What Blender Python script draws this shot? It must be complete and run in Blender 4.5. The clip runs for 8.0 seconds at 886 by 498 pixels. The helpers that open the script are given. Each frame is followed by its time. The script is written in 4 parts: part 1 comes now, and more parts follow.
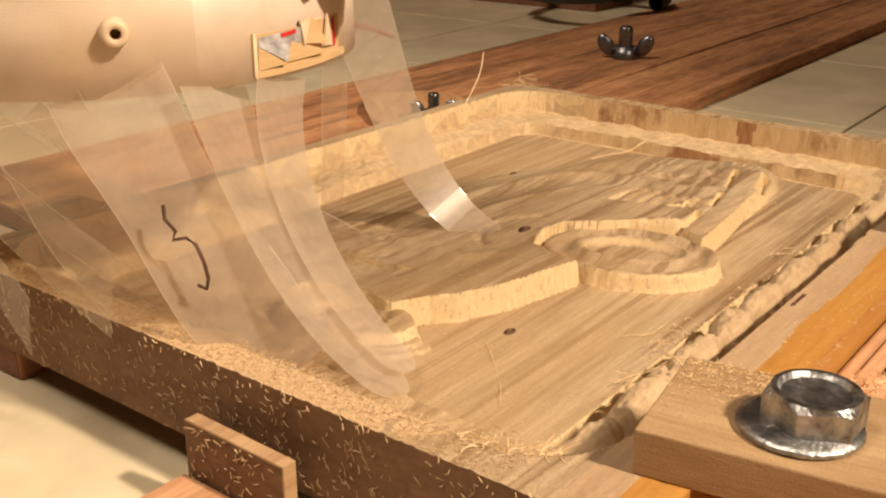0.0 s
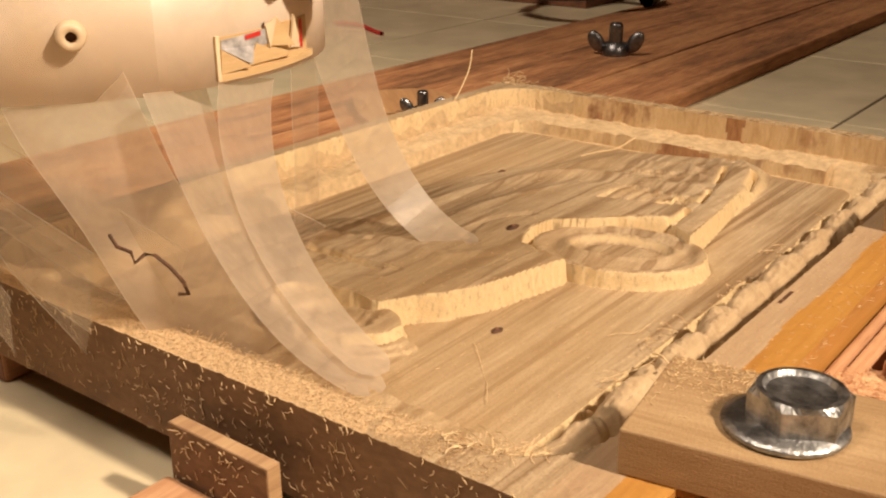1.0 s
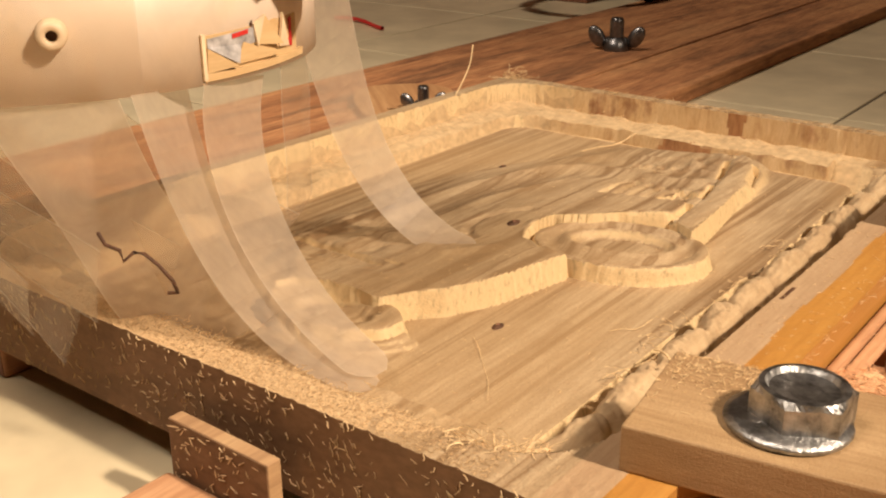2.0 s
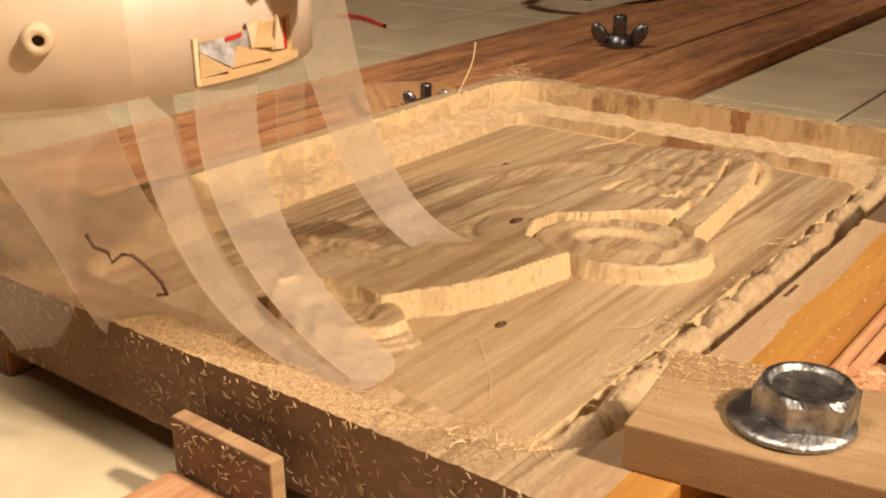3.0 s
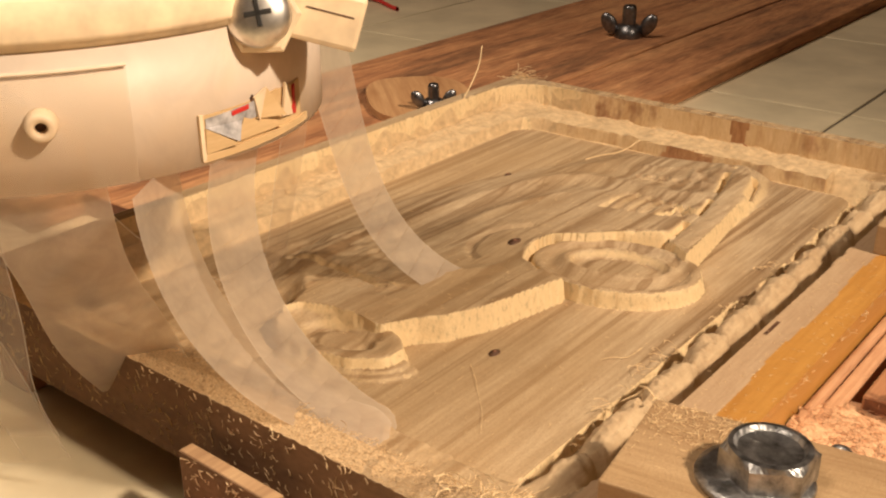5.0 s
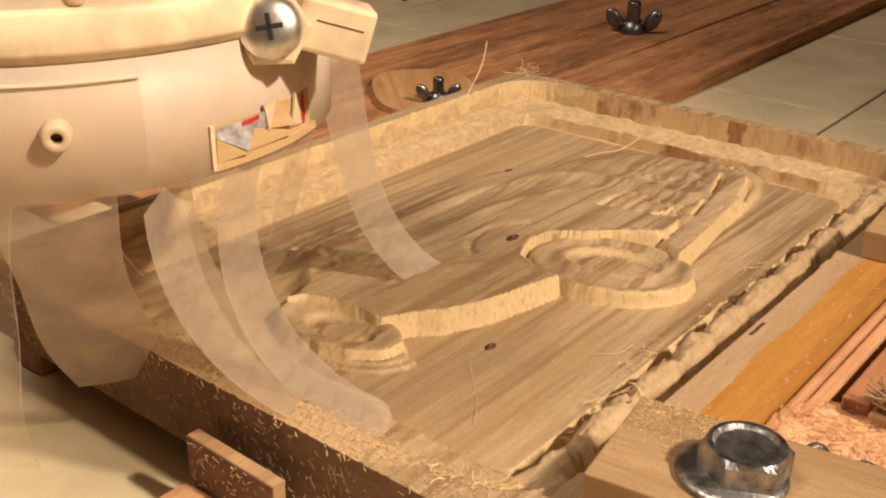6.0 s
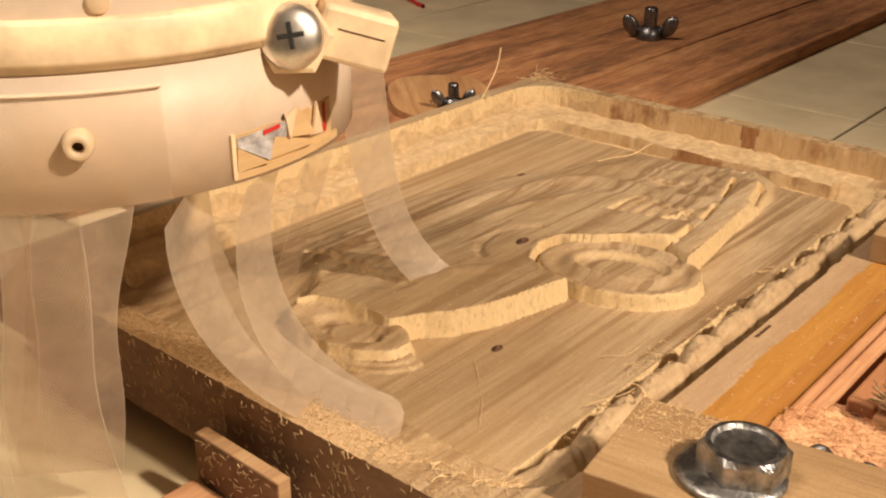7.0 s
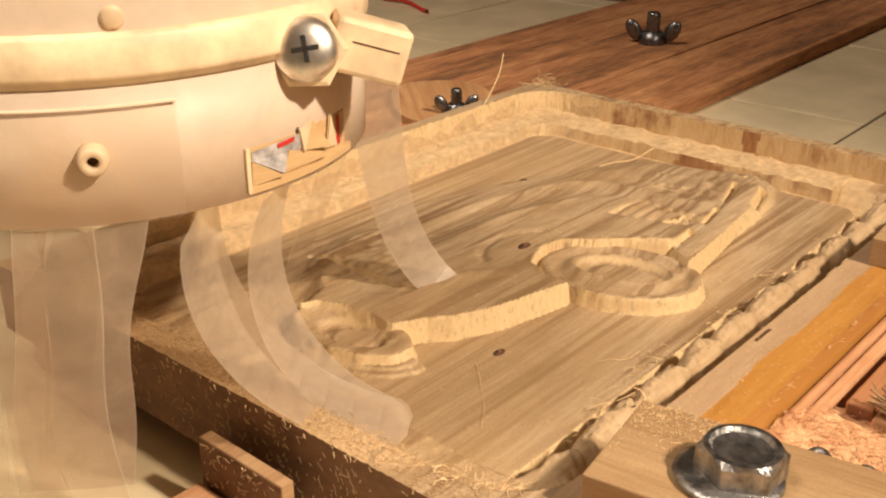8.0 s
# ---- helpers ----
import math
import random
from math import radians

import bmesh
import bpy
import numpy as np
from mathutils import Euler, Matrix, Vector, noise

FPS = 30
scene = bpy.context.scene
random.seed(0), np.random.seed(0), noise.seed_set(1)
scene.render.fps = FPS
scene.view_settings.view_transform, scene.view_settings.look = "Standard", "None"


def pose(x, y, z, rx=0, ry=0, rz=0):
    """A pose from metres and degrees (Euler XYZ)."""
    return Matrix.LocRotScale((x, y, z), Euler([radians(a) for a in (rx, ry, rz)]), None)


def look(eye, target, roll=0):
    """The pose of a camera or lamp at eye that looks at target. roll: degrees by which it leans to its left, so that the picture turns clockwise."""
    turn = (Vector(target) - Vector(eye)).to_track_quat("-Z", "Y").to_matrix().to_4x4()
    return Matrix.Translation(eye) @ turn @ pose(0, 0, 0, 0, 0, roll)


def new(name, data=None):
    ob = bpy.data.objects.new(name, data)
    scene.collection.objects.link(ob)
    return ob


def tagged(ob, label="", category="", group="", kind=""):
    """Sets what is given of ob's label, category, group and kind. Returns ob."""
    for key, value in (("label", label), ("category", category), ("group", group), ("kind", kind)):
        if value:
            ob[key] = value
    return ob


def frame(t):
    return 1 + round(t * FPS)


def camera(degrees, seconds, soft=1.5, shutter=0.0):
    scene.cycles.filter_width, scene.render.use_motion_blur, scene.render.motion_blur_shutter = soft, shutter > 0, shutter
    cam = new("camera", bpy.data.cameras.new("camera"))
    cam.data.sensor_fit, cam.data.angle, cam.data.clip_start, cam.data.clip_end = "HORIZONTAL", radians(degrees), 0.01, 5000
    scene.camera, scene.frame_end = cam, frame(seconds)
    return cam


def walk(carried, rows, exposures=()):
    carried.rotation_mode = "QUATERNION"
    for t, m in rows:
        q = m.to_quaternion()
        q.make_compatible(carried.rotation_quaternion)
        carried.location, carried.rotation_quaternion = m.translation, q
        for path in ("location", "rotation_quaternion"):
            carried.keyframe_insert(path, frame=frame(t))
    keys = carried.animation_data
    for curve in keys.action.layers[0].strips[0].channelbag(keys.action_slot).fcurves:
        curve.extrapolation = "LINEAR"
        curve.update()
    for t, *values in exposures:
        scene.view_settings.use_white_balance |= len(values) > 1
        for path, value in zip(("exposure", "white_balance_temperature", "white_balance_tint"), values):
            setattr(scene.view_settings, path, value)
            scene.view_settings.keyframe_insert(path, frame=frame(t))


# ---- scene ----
# lengths below are in centimetres; CM brings them to metres
CM = 0.01
cam = camera(45.6, 8.0, soft=2.2)
PATH = [
    (0, (6.706, -11.077, 8.807), (5.557, -9.602, 8.097), -0.1),
    (0.5, (6.729, -11.002, 8.819), (5.586, -9.523, 8.108), -0.2),
    (1, (6.768, -10.877, 8.804), (5.629, -9.397, 8.089), -0.3),
    (1.5, (6.705, -10.838, 8.781), (5.569, -9.358, 8.061), -0.2),
    (3, (6.704, -10.815, 8.789), (5.563, -9.342, 8.061), -0.4),
    (3.5, (6.578, -10.819, 8.891), (5.435, -9.348, 8.164), -0.1),
    (4, (6.750, -10.740, 9.368), (5.599, -9.282, 8.626), -0.4),
    (4.2, (6.818, -10.436, 9.586), (5.682, -8.969, 8.840), -0.0),
    (5.5, (7.531, -11.042, 11.291), (6.375, -9.640, 10.457), -0.3),
    (6, (7.745, -11.212, 11.388), (6.600, -9.799, 10.555), 0.7),
    (6.5, (7.910, -11.194, 11.413), (6.735, -9.804, 10.586), 0.1),
    (7, (8.194, -11.179, 11.369), (7.012, -9.790, 10.549), 0.3),
    (7.5, (8.271, -11.257, 11.403), (7.089, -9.867, 10.584), 0.5),
    (8, (8.385, -11.265, 11.485), (7.193, -9.881, 10.672), -0.0),
]
# seconds, shift of the dust shoe on its gantry in x and y
SHOE = [(0.0, -2.84, 2.86), (0.5, -2.93, 2.68), (1.0, -2.85, 2.36), (1.5, -2.75, 2.07), (3.0, -2.43, 1.42), (3.5, -1.99, 0.95),
        (4.0, -1.56, 0.70), (4.2, -1.50, 0.66), (5.5, -1.19, 0.39), (6.0, -0.94, 0.19), (6.5, -0.63, 0.12), (7.0, -0.43, 0.09), (7.5, -0.23, -0.02), (8.0, 0.0, 0.0)]


def cm(x, y, z):
    return Vector((x * CM, y * CM, z * CM))


walk(cam, [(t, look(cm(*e), cm(*g), r)) for t, e, g, r in PATH], [(0, -0.08), (3.0, -0.1), (4.2, -0.15), (5.5, -0.24), (6.5, -0.28), (7.3, -0.15), (8.0, -0.12)])

# ---- light: a dim warm room, one ceiling light, one work lamp ----
world = bpy.data.worlds.new("room_air")
scene.world = world
world.use_nodes = True
world.node_tree.nodes["Background"].inputs[0].default_value = (1.0, 0.78, 0.55, 1)
world.node_tree.nodes["Background"].inputs[1].default_value = 0.03


def lamp(name, eye, target, watts, size, colour):
    data = bpy.data.lights.new(name, "AREA")
    data.shape, data.size, data.energy, data.color = "DISK", size * CM, watts, colour
    ob = new(name, data)
    ob.matrix_world = look(cm(*eye), cm(*target))
    return ob


def spot(name, eye, target, watts, size, cone, colour):
    data = bpy.data.lights.new(name, "SPOT")
    data.shadow_soft_size, data.energy, data.color = size * CM / 2, watts, colour
    data.spot_size, data.spot_blend = radians(cone), 1.0
    ob = new(name, data)
    ob.matrix_world = look(cm(*eye), cm(*target))
    return ob


spot("work_lamp_light", (73, 9, 74), (-13, 3, 0), 82.0, 7, 40, (1.0, 0.79, 0.58))
lamp("ceiling_light_glow", (-48, -60, 150), (-10, 5, 0), 18.5, 45, (1.0, 0.81, 0.63))
scene.view_settings.exposure = 0.0


# ---- materials ----
class Nodes:
    """A short way to write a node material."""

    def __init__(self, name):
        self.m = bpy.data.materials.new(name)
        self.m.use_nodes = True
        self.t = self.m.node_tree
        self.b = self.t.nodes["Principled BSDF"]

    def add(self, kind, **values):
        n = self.t.nodes.new(kind)
        for k, v in values.items():
            if k == "noise_dimensions":
                n.noise_dimensions = v
        return n

    def link(self, a, b):
        self.t.links.new(a, b)

    def coords(self, scale, turn=(0, 0, 0), kind="Object"):
        c, m = self.add("ShaderNodeTexCoord"), self.add("ShaderNodeMapping")
        m.inputs["Scale"].default_value, m.inputs["Rotation"].default_value = scale, turn
        self.link(c.outputs[kind], m.inputs["Vector"])
        return m.outputs["Vector"]

    def noise(self, vec, scale, detail=4, rough=0.6, twist=0.0):
        n = self.add("ShaderNodeTexNoise")
        n.inputs["Scale"].default_value, n.inputs["Detail"].default_value = scale, detail
        n.inputs["Roughness"].default_value, n.inputs["Distortion"].default_value = rough, twist
        self.link(vec, n.inputs["Vector"])
        return n.outputs["Fac"]

    def ramp(self, fac, stops):
        r = self.add("ShaderNodeValToRGB")
        while len(r.color_ramp.elements) < len(stops):
            r.color_ramp.elements.new(0.5)
        for e, (p, c) in zip(r.color_ramp.elements, stops):
            e.position, e.color = p, (*c, 1)
        self.link(fac, r.inputs["Fac"])
        return r.outputs["Color"]

    def mix(self, fac, a, b, how="MIX"):
        n = self.add("ShaderNodeMix")
        n.data_type, n.blend_type = "RGBA", how
        for sock, v in ((n.inputs[0], fac), (n.inputs[6], a), (n.inputs[7], b)):
            if isinstance(v, (int, float)):
                sock.default_value = v
            elif isinstance(v, tuple):
                sock.default_value = (*v, 1)
            else:
                self.link(v, sock)
        return n.outputs[2]

    def bump(self, height, strength, distance):
        n = self.add("ShaderNodeBump")
        n.inputs["Strength"].default_value, n.inputs["Distance"].default_value = strength, distance
        self.link(height, n.inputs["Height"])
        self.link(n.outputs["Normal"], self.b.inputs["Normal"])

    def done(self, colour, rough=0.6, metal=0.0):
        if isinstance(colour, tuple):
            self.b.inputs["Base Color"].default_value = (*colour, 1)
        else:
            self.link(colour, self.b.inputs["Base Color"])
        if isinstance(rough, float):
            self.b.inputs["Roughness"].default_value = rough
        else:
            self.link(rough, self.b.inputs["Roughness"])
        self.b.inputs["Metallic"].default_value = metal
        return self.m


def wood(name, light, mid, dark, along=(1, 0.06, 1), grain=900.0, rough=0.65, relief=0.0002, stipple=0.0, burn=None, rings=0.0, tone=None, cut=None):
    """Wood whose grain runs along the axis with the small scale."""
    n = Nodes(name)
    v = n.coords(along)
    broad = n.noise(v, grain * 0.12, 3, 0.55, 0.6)
    fine = n.noise(v, grain, 5, 0.7, 0.2)
    col = n.ramp(broad, [(0.3, dark), (0.5, mid), (0.72, light)])
    col = n.mix(0.42, col, n.ramp(fine, [(0.3, dark), (0.65, light)]))
    line = n.noise(n.coords(tuple(0.45 * a if a < 0.5 else a for a in along)), grain * 0.4, 3, 0.6, 0.4)
    col = n.mix(n.ramp(line, [(0.52, (0, 0, 0)), (0.70, (0.38, 0.38, 0.38))]), col, dark)
    stain = n.noise(n.coords((1, 1, 1)), 45, 3)
    col = n.mix(n.ramp(stain, [(0.5, (0, 0, 0)), (0.75, (0.35, 0.35, 0.35))]), col, dark)
    if rings:
        # long growth lines, wide apart, and broad tone changes
        wander = tuple(0.30 * a if a < 0.5 else a for a in along)
        band = n.noise(n.coords(wander), 150, 2, 0.45, 0.5)
        col = n.mix(n.ramp(band, [(0.36, (rings, rings, rings)), (0.44, (0, 0, 0)), (0.57, (0, 0, 0)), (0.60, (rings, rings, rings)), (0.66, (0, 0, 0))]), col, dark)
        pale = n.noise(n.coords((1, 0.4, 1)), 22, 3, 0.5, 0.3)
        col = n.mix(n.ramp(pale, [(0.42, (0, 0, 0)), (0.66, (0.5, 0.5, 0.5))]), col, tone)
    if burn:
        spots = n.noise(n.coords((1, 1, 0.6)), 70, 4, 0.65)
        col = n.mix(n.ramp(spots, [(0.54, (0, 0, 0)), (0.69, (0.9, 0.9, 0.9))]), col, burn)
    height = fine
    if stipple:
        dots = n.noise(n.coords((1, 0.6, 1)), 2600, 2, 0.5)
        height = n.mix(stipple, fine, dots)
        col = n.mix(n.ramp(dots, [(0.35, (0.22, 0.22, 0.22)), (0.55, (0, 0, 0))]), col, dark)
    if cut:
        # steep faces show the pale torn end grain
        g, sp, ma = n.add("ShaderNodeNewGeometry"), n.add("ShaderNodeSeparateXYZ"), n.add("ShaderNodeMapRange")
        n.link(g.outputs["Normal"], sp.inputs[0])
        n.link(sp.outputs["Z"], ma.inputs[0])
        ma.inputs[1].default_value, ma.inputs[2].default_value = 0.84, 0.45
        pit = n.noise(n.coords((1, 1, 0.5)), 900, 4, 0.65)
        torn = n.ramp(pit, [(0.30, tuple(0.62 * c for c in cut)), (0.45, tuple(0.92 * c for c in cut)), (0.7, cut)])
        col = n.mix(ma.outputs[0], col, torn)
    n.bump(height, 0.5, relief)
    return n.done(col, rough)


def plain(name, colour, rough=0.5, metal=0.0, vary=0.15, scale=300.0, relief=0.00008):
    n = Nodes(name)
    f = n.noise(n.coords((1, 1, 1)), scale, 4)
    lo = tuple(c * (1 - vary) for c in colour)
    hi = tuple(min(1, c * (1 + vary)) for c in colour)
    n.bump(f, 0.4, relief)
    return n.done(n.ramp(f, [(0.3, lo), (0.7, hi)]), rough, metal)


def film(name, colour, clear, rough, blotch=None, back=0.5):
    """Hazy plastic: part of the light goes straight through, the rest scatters on both sides."""
    n = Nodes(name)
    out = [x for x in n.t.nodes if x.type == "OUTPUT_MATERIAL"][0]
    dif, tra, glo, see = (n.add(k) for k in ("ShaderNodeBsdfDiffuse", "ShaderNodeBsdfTranslucent", "ShaderNodeBsdfGlossy", "ShaderNodeBsdfTransparent"))
    f = n.noise(n.coords((1, 1, 1)), 110, 4, 0.6, 0.6)
    tint = n.ramp(f, [(0.3, tuple(c * 0.93 for c in colour)), (0.7, colour)])
    if blotch:
        patchy = n.noise(n.coords((1, 1, 1)), 38, 4, 0.6, 0.5)
        tint = n.mix(n.ramp(patchy, [(0.5, (0, 0, 0)), (0.72, (0.55, 0.55, 0.55))]), tint, blotch)
    for s in (dif, tra):
        n.link(tint, s.inputs["Color"])
    glo.inputs["Roughness"].default_value = rough
    wave = n.noise(n.coords((1, 1, 0.7)), 120, 2, 0.5, 0.8)
    bend = n.add("ShaderNodeBump")
    bend.inputs["Strength"].default_value, bend.inputs["Distance"].default_value = 0.2, 0.0006
    n.link(wave, bend.inputs["Height"])
    n.link(bend.outputs["Normal"], glo.inputs["Normal"])
    see.inputs["Color"].default_value = (0.985, 0.965, 0.93, 1)
    mixes = [n.add("ShaderNodeMixShader") for _ in range(3)]
    mixes[0].inputs[0].default_value = back
    n.link(dif.outputs[0], mixes[0].inputs[1])
    n.link(tra.outputs[0], mixes[0].inputs[2])
    haze = n.add("ShaderNodeMapRange")
    haze.inputs[1].default_value, haze.inputs[2].default_value = 0.3, 0.7
    haze.inputs[3].default_value, haze.inputs[4].default_value = min(1.0, clear + 0.06), max(0.0, clear - 0.08)
    n.link(f, haze.inputs[0])
    n.link(haze.outputs[0], mixes[1].inputs[0])
    n.link(mixes[0].outputs[0], mixes[1].inputs[1])
    n.link(see.outputs[0], mixes[1].inputs[2])
    edge_on = n.add("ShaderNodeLayerWeight")
    edge_on.inputs[0].default_value = 0.35
    sheen = n.add("ShaderNodeMapRange")
    sheen.inputs[3].default_value, sheen.inputs[4].default_value = 0.035, 0.16
    n.link(edge_on.outputs["Facing"], sheen.inputs[0])
    n.link(sheen.outputs[0], mixes[2].inputs[0])
    n.link(mixes[1].outputs[0], mixes[2].inputs[1])
    n.link(glo.outputs[0], mixes[2].inputs[2])
    n.link(mixes[2].outputs[0], out.inputs["Surface"])
    return n.m


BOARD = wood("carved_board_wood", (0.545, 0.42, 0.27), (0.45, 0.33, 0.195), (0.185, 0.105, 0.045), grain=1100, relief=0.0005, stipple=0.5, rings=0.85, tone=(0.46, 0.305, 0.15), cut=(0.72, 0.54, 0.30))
FRESH = plain("fresh_cut_wood", (0.54, 0.39, 0.22), 0.9, 0, 0.18, 420, 0.0002)
WALL = wood("cut_wall_wood", (0.66, 0.48, 0.27), (0.60, 0.42, 0.215), (0.43, 0.25, 0.105), along=(1, 1, 0.15), grain=2600, relief=0.0012, burn=(0.20, 0.065, 0.02))
# darker brown for the board's front, back and left sides and the plate's front
DARKFACE = wood("dark_face_wood", (0.26, 0.142, 0.072), (0.185, 0.095, 0.044), (0.09, 0.043, 0.019), along=(0.5, 1, 1), grain=700, rough=0.8, relief=0.0003)
VARNISH = wood("orange_varnish", (0.52, 0.27, 0.07), (0.45, 0.22, 0.05), (0.36, 0.16, 0.035), rough=0.38)
GREYWOOD = wood("planed_grey_wood", (0.50, 0.36, 0.22), (0.43, 0.29, 0.17), (0.32, 0.20, 0.11), grain=1400, relief=0.0004, stipple=0.5)
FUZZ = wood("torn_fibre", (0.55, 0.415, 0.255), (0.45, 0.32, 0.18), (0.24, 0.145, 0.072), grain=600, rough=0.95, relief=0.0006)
CLAMP = wood("clamp_wood", (0.48, 0.33, 0.18), (0.39, 0.255, 0.125), (0.24, 0.135, 0.06), along=(0.08, 1, 1), relief=0.0005, stipple=0.5)
REDWOOD = wood("redwood", (0.52, 0.26, 0.13), (0.42, 0.19, 0.085), (0.20, 0.07, 0.03))
TANWOOD = wood("tan_softwood", (0.62, 0.38, 0.19), (0.52, 0.29, 0.13), (0.28, 0.12, 0.045), grain=500)
PINKWOOD = wood("pink_cedar", (0.66, 0.39, 0.22), (0.55, 0.30, 0.155), (0.33, 0.145, 0.065), grain=1200)
PLANK = wood("streaked_plank", (0.66, 0.34, 0.15), (0.42, 0.17, 0.07), (0.055, 0.018, 0.01), along=(1, 0.11, 1), grain=620, rough=0.8)
DARKWOOD = wood("dark_redwood", (0.30, 0.13, 0.07), (0.20, 0.08, 0.04), (0.10, 0.035, 0.02))
PLATE = wood("plate_wood", (0.55, 0.37, 0.20), (0.44, 0.27, 0.14), (0.26, 0.14, 0.07))
BURNT = wood("burnt_wall_wood", (0.46, 0.25, 0.105), (0.34, 0.155, 0.06), (0.18, 0.07, 0.026), along=(1, 1, 0.15), grain=2000, rough=0.8, relief=0.0008)
TILE = plain("glazed_tile", (0.65, 0.56, 0.38), 0.3, 0, 0.18, 25, 0.0003)
GROUT = plain("grout", (0.10, 0.075, 0.05), 0.9)
ZINC = plain("zinc_steel", (0.36, 0.36, 0.36), 0.40, 1.0, 0.65, 330, 0.0014)
STEEL = plain("dark_steel", (0.20, 0.20, 0.21), 0.35, 1.0, 0.4, 700)
CHROME = plain("nickel_steel", (0.80, 0.76, 0.70), 0.36, 1.0, 0.2, 500, 0.00004)
MILK = film("milky_plastic", (0.92, 0.785, 0.645), 0.02, 0.5, (0.90, 0.70, 0.46), 0.3)
GLINT = plain("pale_glint_edge", (0.84, 0.70, 0.54), 0.12, 0, 0.05, 200)
CREAM = plain("cream_plastic", (0.80, 0.60, 0.40), 0.45, 0, 0.34, 75)
NUB = plain("tan_plastic", (0.66, 0.50, 0.33), 0.5, 0, 0.12, 200)
FILM = film("clear_film", (0.86, 0.72, 0.58), 0.86, 0.16)
HAZE = film("hazy_film", (0.88, 0.76, 0.62), 0.58, 0.38)
WRAP = film("clear_wrap_sheet", (0.95, 0.86, 0.74), 0.93, 0.12)
EDGE = film("cut_film_edge", (0.97, 0.88, 0.76), 0.50, 0.2)
DUST = plain("sawdust", (0.54, 0.375, 0.205), 0.95, 0, 0.35, 2500, 0.0006)
CHIP = plain("pale_shaving", (0.72, 0.53, 0.30), 0.85, 0, 0.25, 900)
PINKDUST = plain("pink_sawdust", (0.70, 0.42, 0.23), 0.95, 0, 0.35, 2200, 0.0008)
BLACK = plain("black_rubber", (0.02, 0.018, 0.016), 0.5)
PAINT = plain("wall_paint", (0.22, 0.15, 0.10), 0.9, 0, 0.12, 5)
TAN = wood("tan_balsa", (0.70, 0.50, 0.27), (0.62, 0.42, 0.21), (0.48, 0.30, 0.13))
RED = plain("red_ink", (0.55, 0.03, 0.025), 0.5)
GREY = plain("grey_paper", (0.42, 0.40, 0.40), 0.4, 0, 0.45, 500)
KNOT = plain("dark_knot", (0.085, 0.036, 0.016), 0.7, 0, 0.5, 1500)


# ---- building helpers ----
def mesh_of(bm, name, material, smooth=False):
    me = bpy.data.meshes.new(name)
    bmesh.ops.scale(bm, vec=(CM, CM, CM), verts=bm.verts)
    bm.to_mesh(me)
    bm.free()
    me.materials.append(material)
    for p in me.polygons:
        p.use_smooth = smooth
    return me


def part(name, bm, material, parent, label="", smooth=False):
    ob = new(name, mesh_of(bm, name, material, smooth))
    ob.parent = parent
    if label:
        ob["label"] = label
    return ob


def thing(name, at, label, category, turn=0, kind="", group=""):
    ob = new(name)
    ob.empty_display_size = 0.01
    ob.matrix_world = pose(at[0] * CM, at[1] * CM, at[2] * CM, 0, 0, turn)
    return tagged(ob, label, category, group, kind)


def box(x0, x1, y0, y1, z0, z1, bevel=0.05, bm=None):
    b = bmesh.new()
    bmesh.ops.create_cube(b, size=1, matrix=Matrix.Translation(((x0 + x1) / 2, (y0 + y1) / 2, (z0 + z1) / 2)) @ Matrix.Diagonal((x1 - x0, y1 - y0, z1 - z0, 1)))
    if bevel:
        bmesh.ops.bevel(b, geom=b.edges[:], offset=bevel, segments=2, profile=0.5, affect="EDGES")
    return b


def lathe(profile, n=48, start=0.0, end=360.0):
    """Turn a closed or open list of (radius, z) about the z axis."""
    b = bmesh.new()
    full = abs(end - start) >= 360
    rings = []
    for i in range(n if full else n + 1):
        a = radians(start + (end - start) * i / n)
        rings.append([b.verts.new((r * math.cos(a), r * math.sin(a), z)) for r, z in profile])
    for i in range(n):
        p, q = rings[i], rings[(i + 1) % len(rings)]
        for j in range(len(profile) - 1):
            if profile[j][0] < 1e-6 and profile[j + 1][0] < 1e-6:
                continue
            b.faces.new((p[j], q[j], q[j + 1], p[j + 1]))
    bmesh.ops.remove_doubles(b, verts=b.verts, dist=1e-5)
    bmesh.ops.recalc_face_normals(b, faces=b.faces)
    return b


# ---- the carved board: a milled height field with its edges and underside ----
X0, X1, Y0, Y1, THICK = -16.7, 1.45, 0.0, 23.8, 1.9
STEP = 0.046


def rounded_box(px, py, x0, x1, y0, y1, r):
    """Signed distance to a rounded rectangle, negative inside."""
    qx = np.abs(px - (x0 + x1) / 2) - (x1 - x0) / 2 + r
    qy = np.abs(py - (y0 + y1) / 2) - (y1 - y0) / 2 + r
    return np.hypot(np.maximum(qx, 0), np.maximum(qy, 0)) + np.minimum(np.maximum(qx, qy), 0) - r


def polygon(px, py, pts):
    """Signed distance to a polygon, negative inside."""
    best, inside = np.full(px.shape, 1e9), np.zeros(px.shape, bool)
    for (ax, ay), (bx, by) in zip(pts, pts[1:] + pts[:1]):
        ex, ey = bx - ax, by - ay
        h = np.clip(((px - ax) * ex + (py - ay) * ey) / (ex * ex + ey * ey), 0, 1)
        best = np.minimum(best, np.hypot(px - ax - h * ex, py - ay - h * ey))
        if ey:
            inside ^= ((ay > py) != (by > py)) & (px < ax + (py - ay) * ex / ey)
    return np.where(inside, -best, best)


def rise(d, width):
    """0 outside (d > width) to 1 inside (d < 0), smooth."""
    h = np.clip(1 - d / width, 0, 1)
    return h * h * (3 - 2 * h)


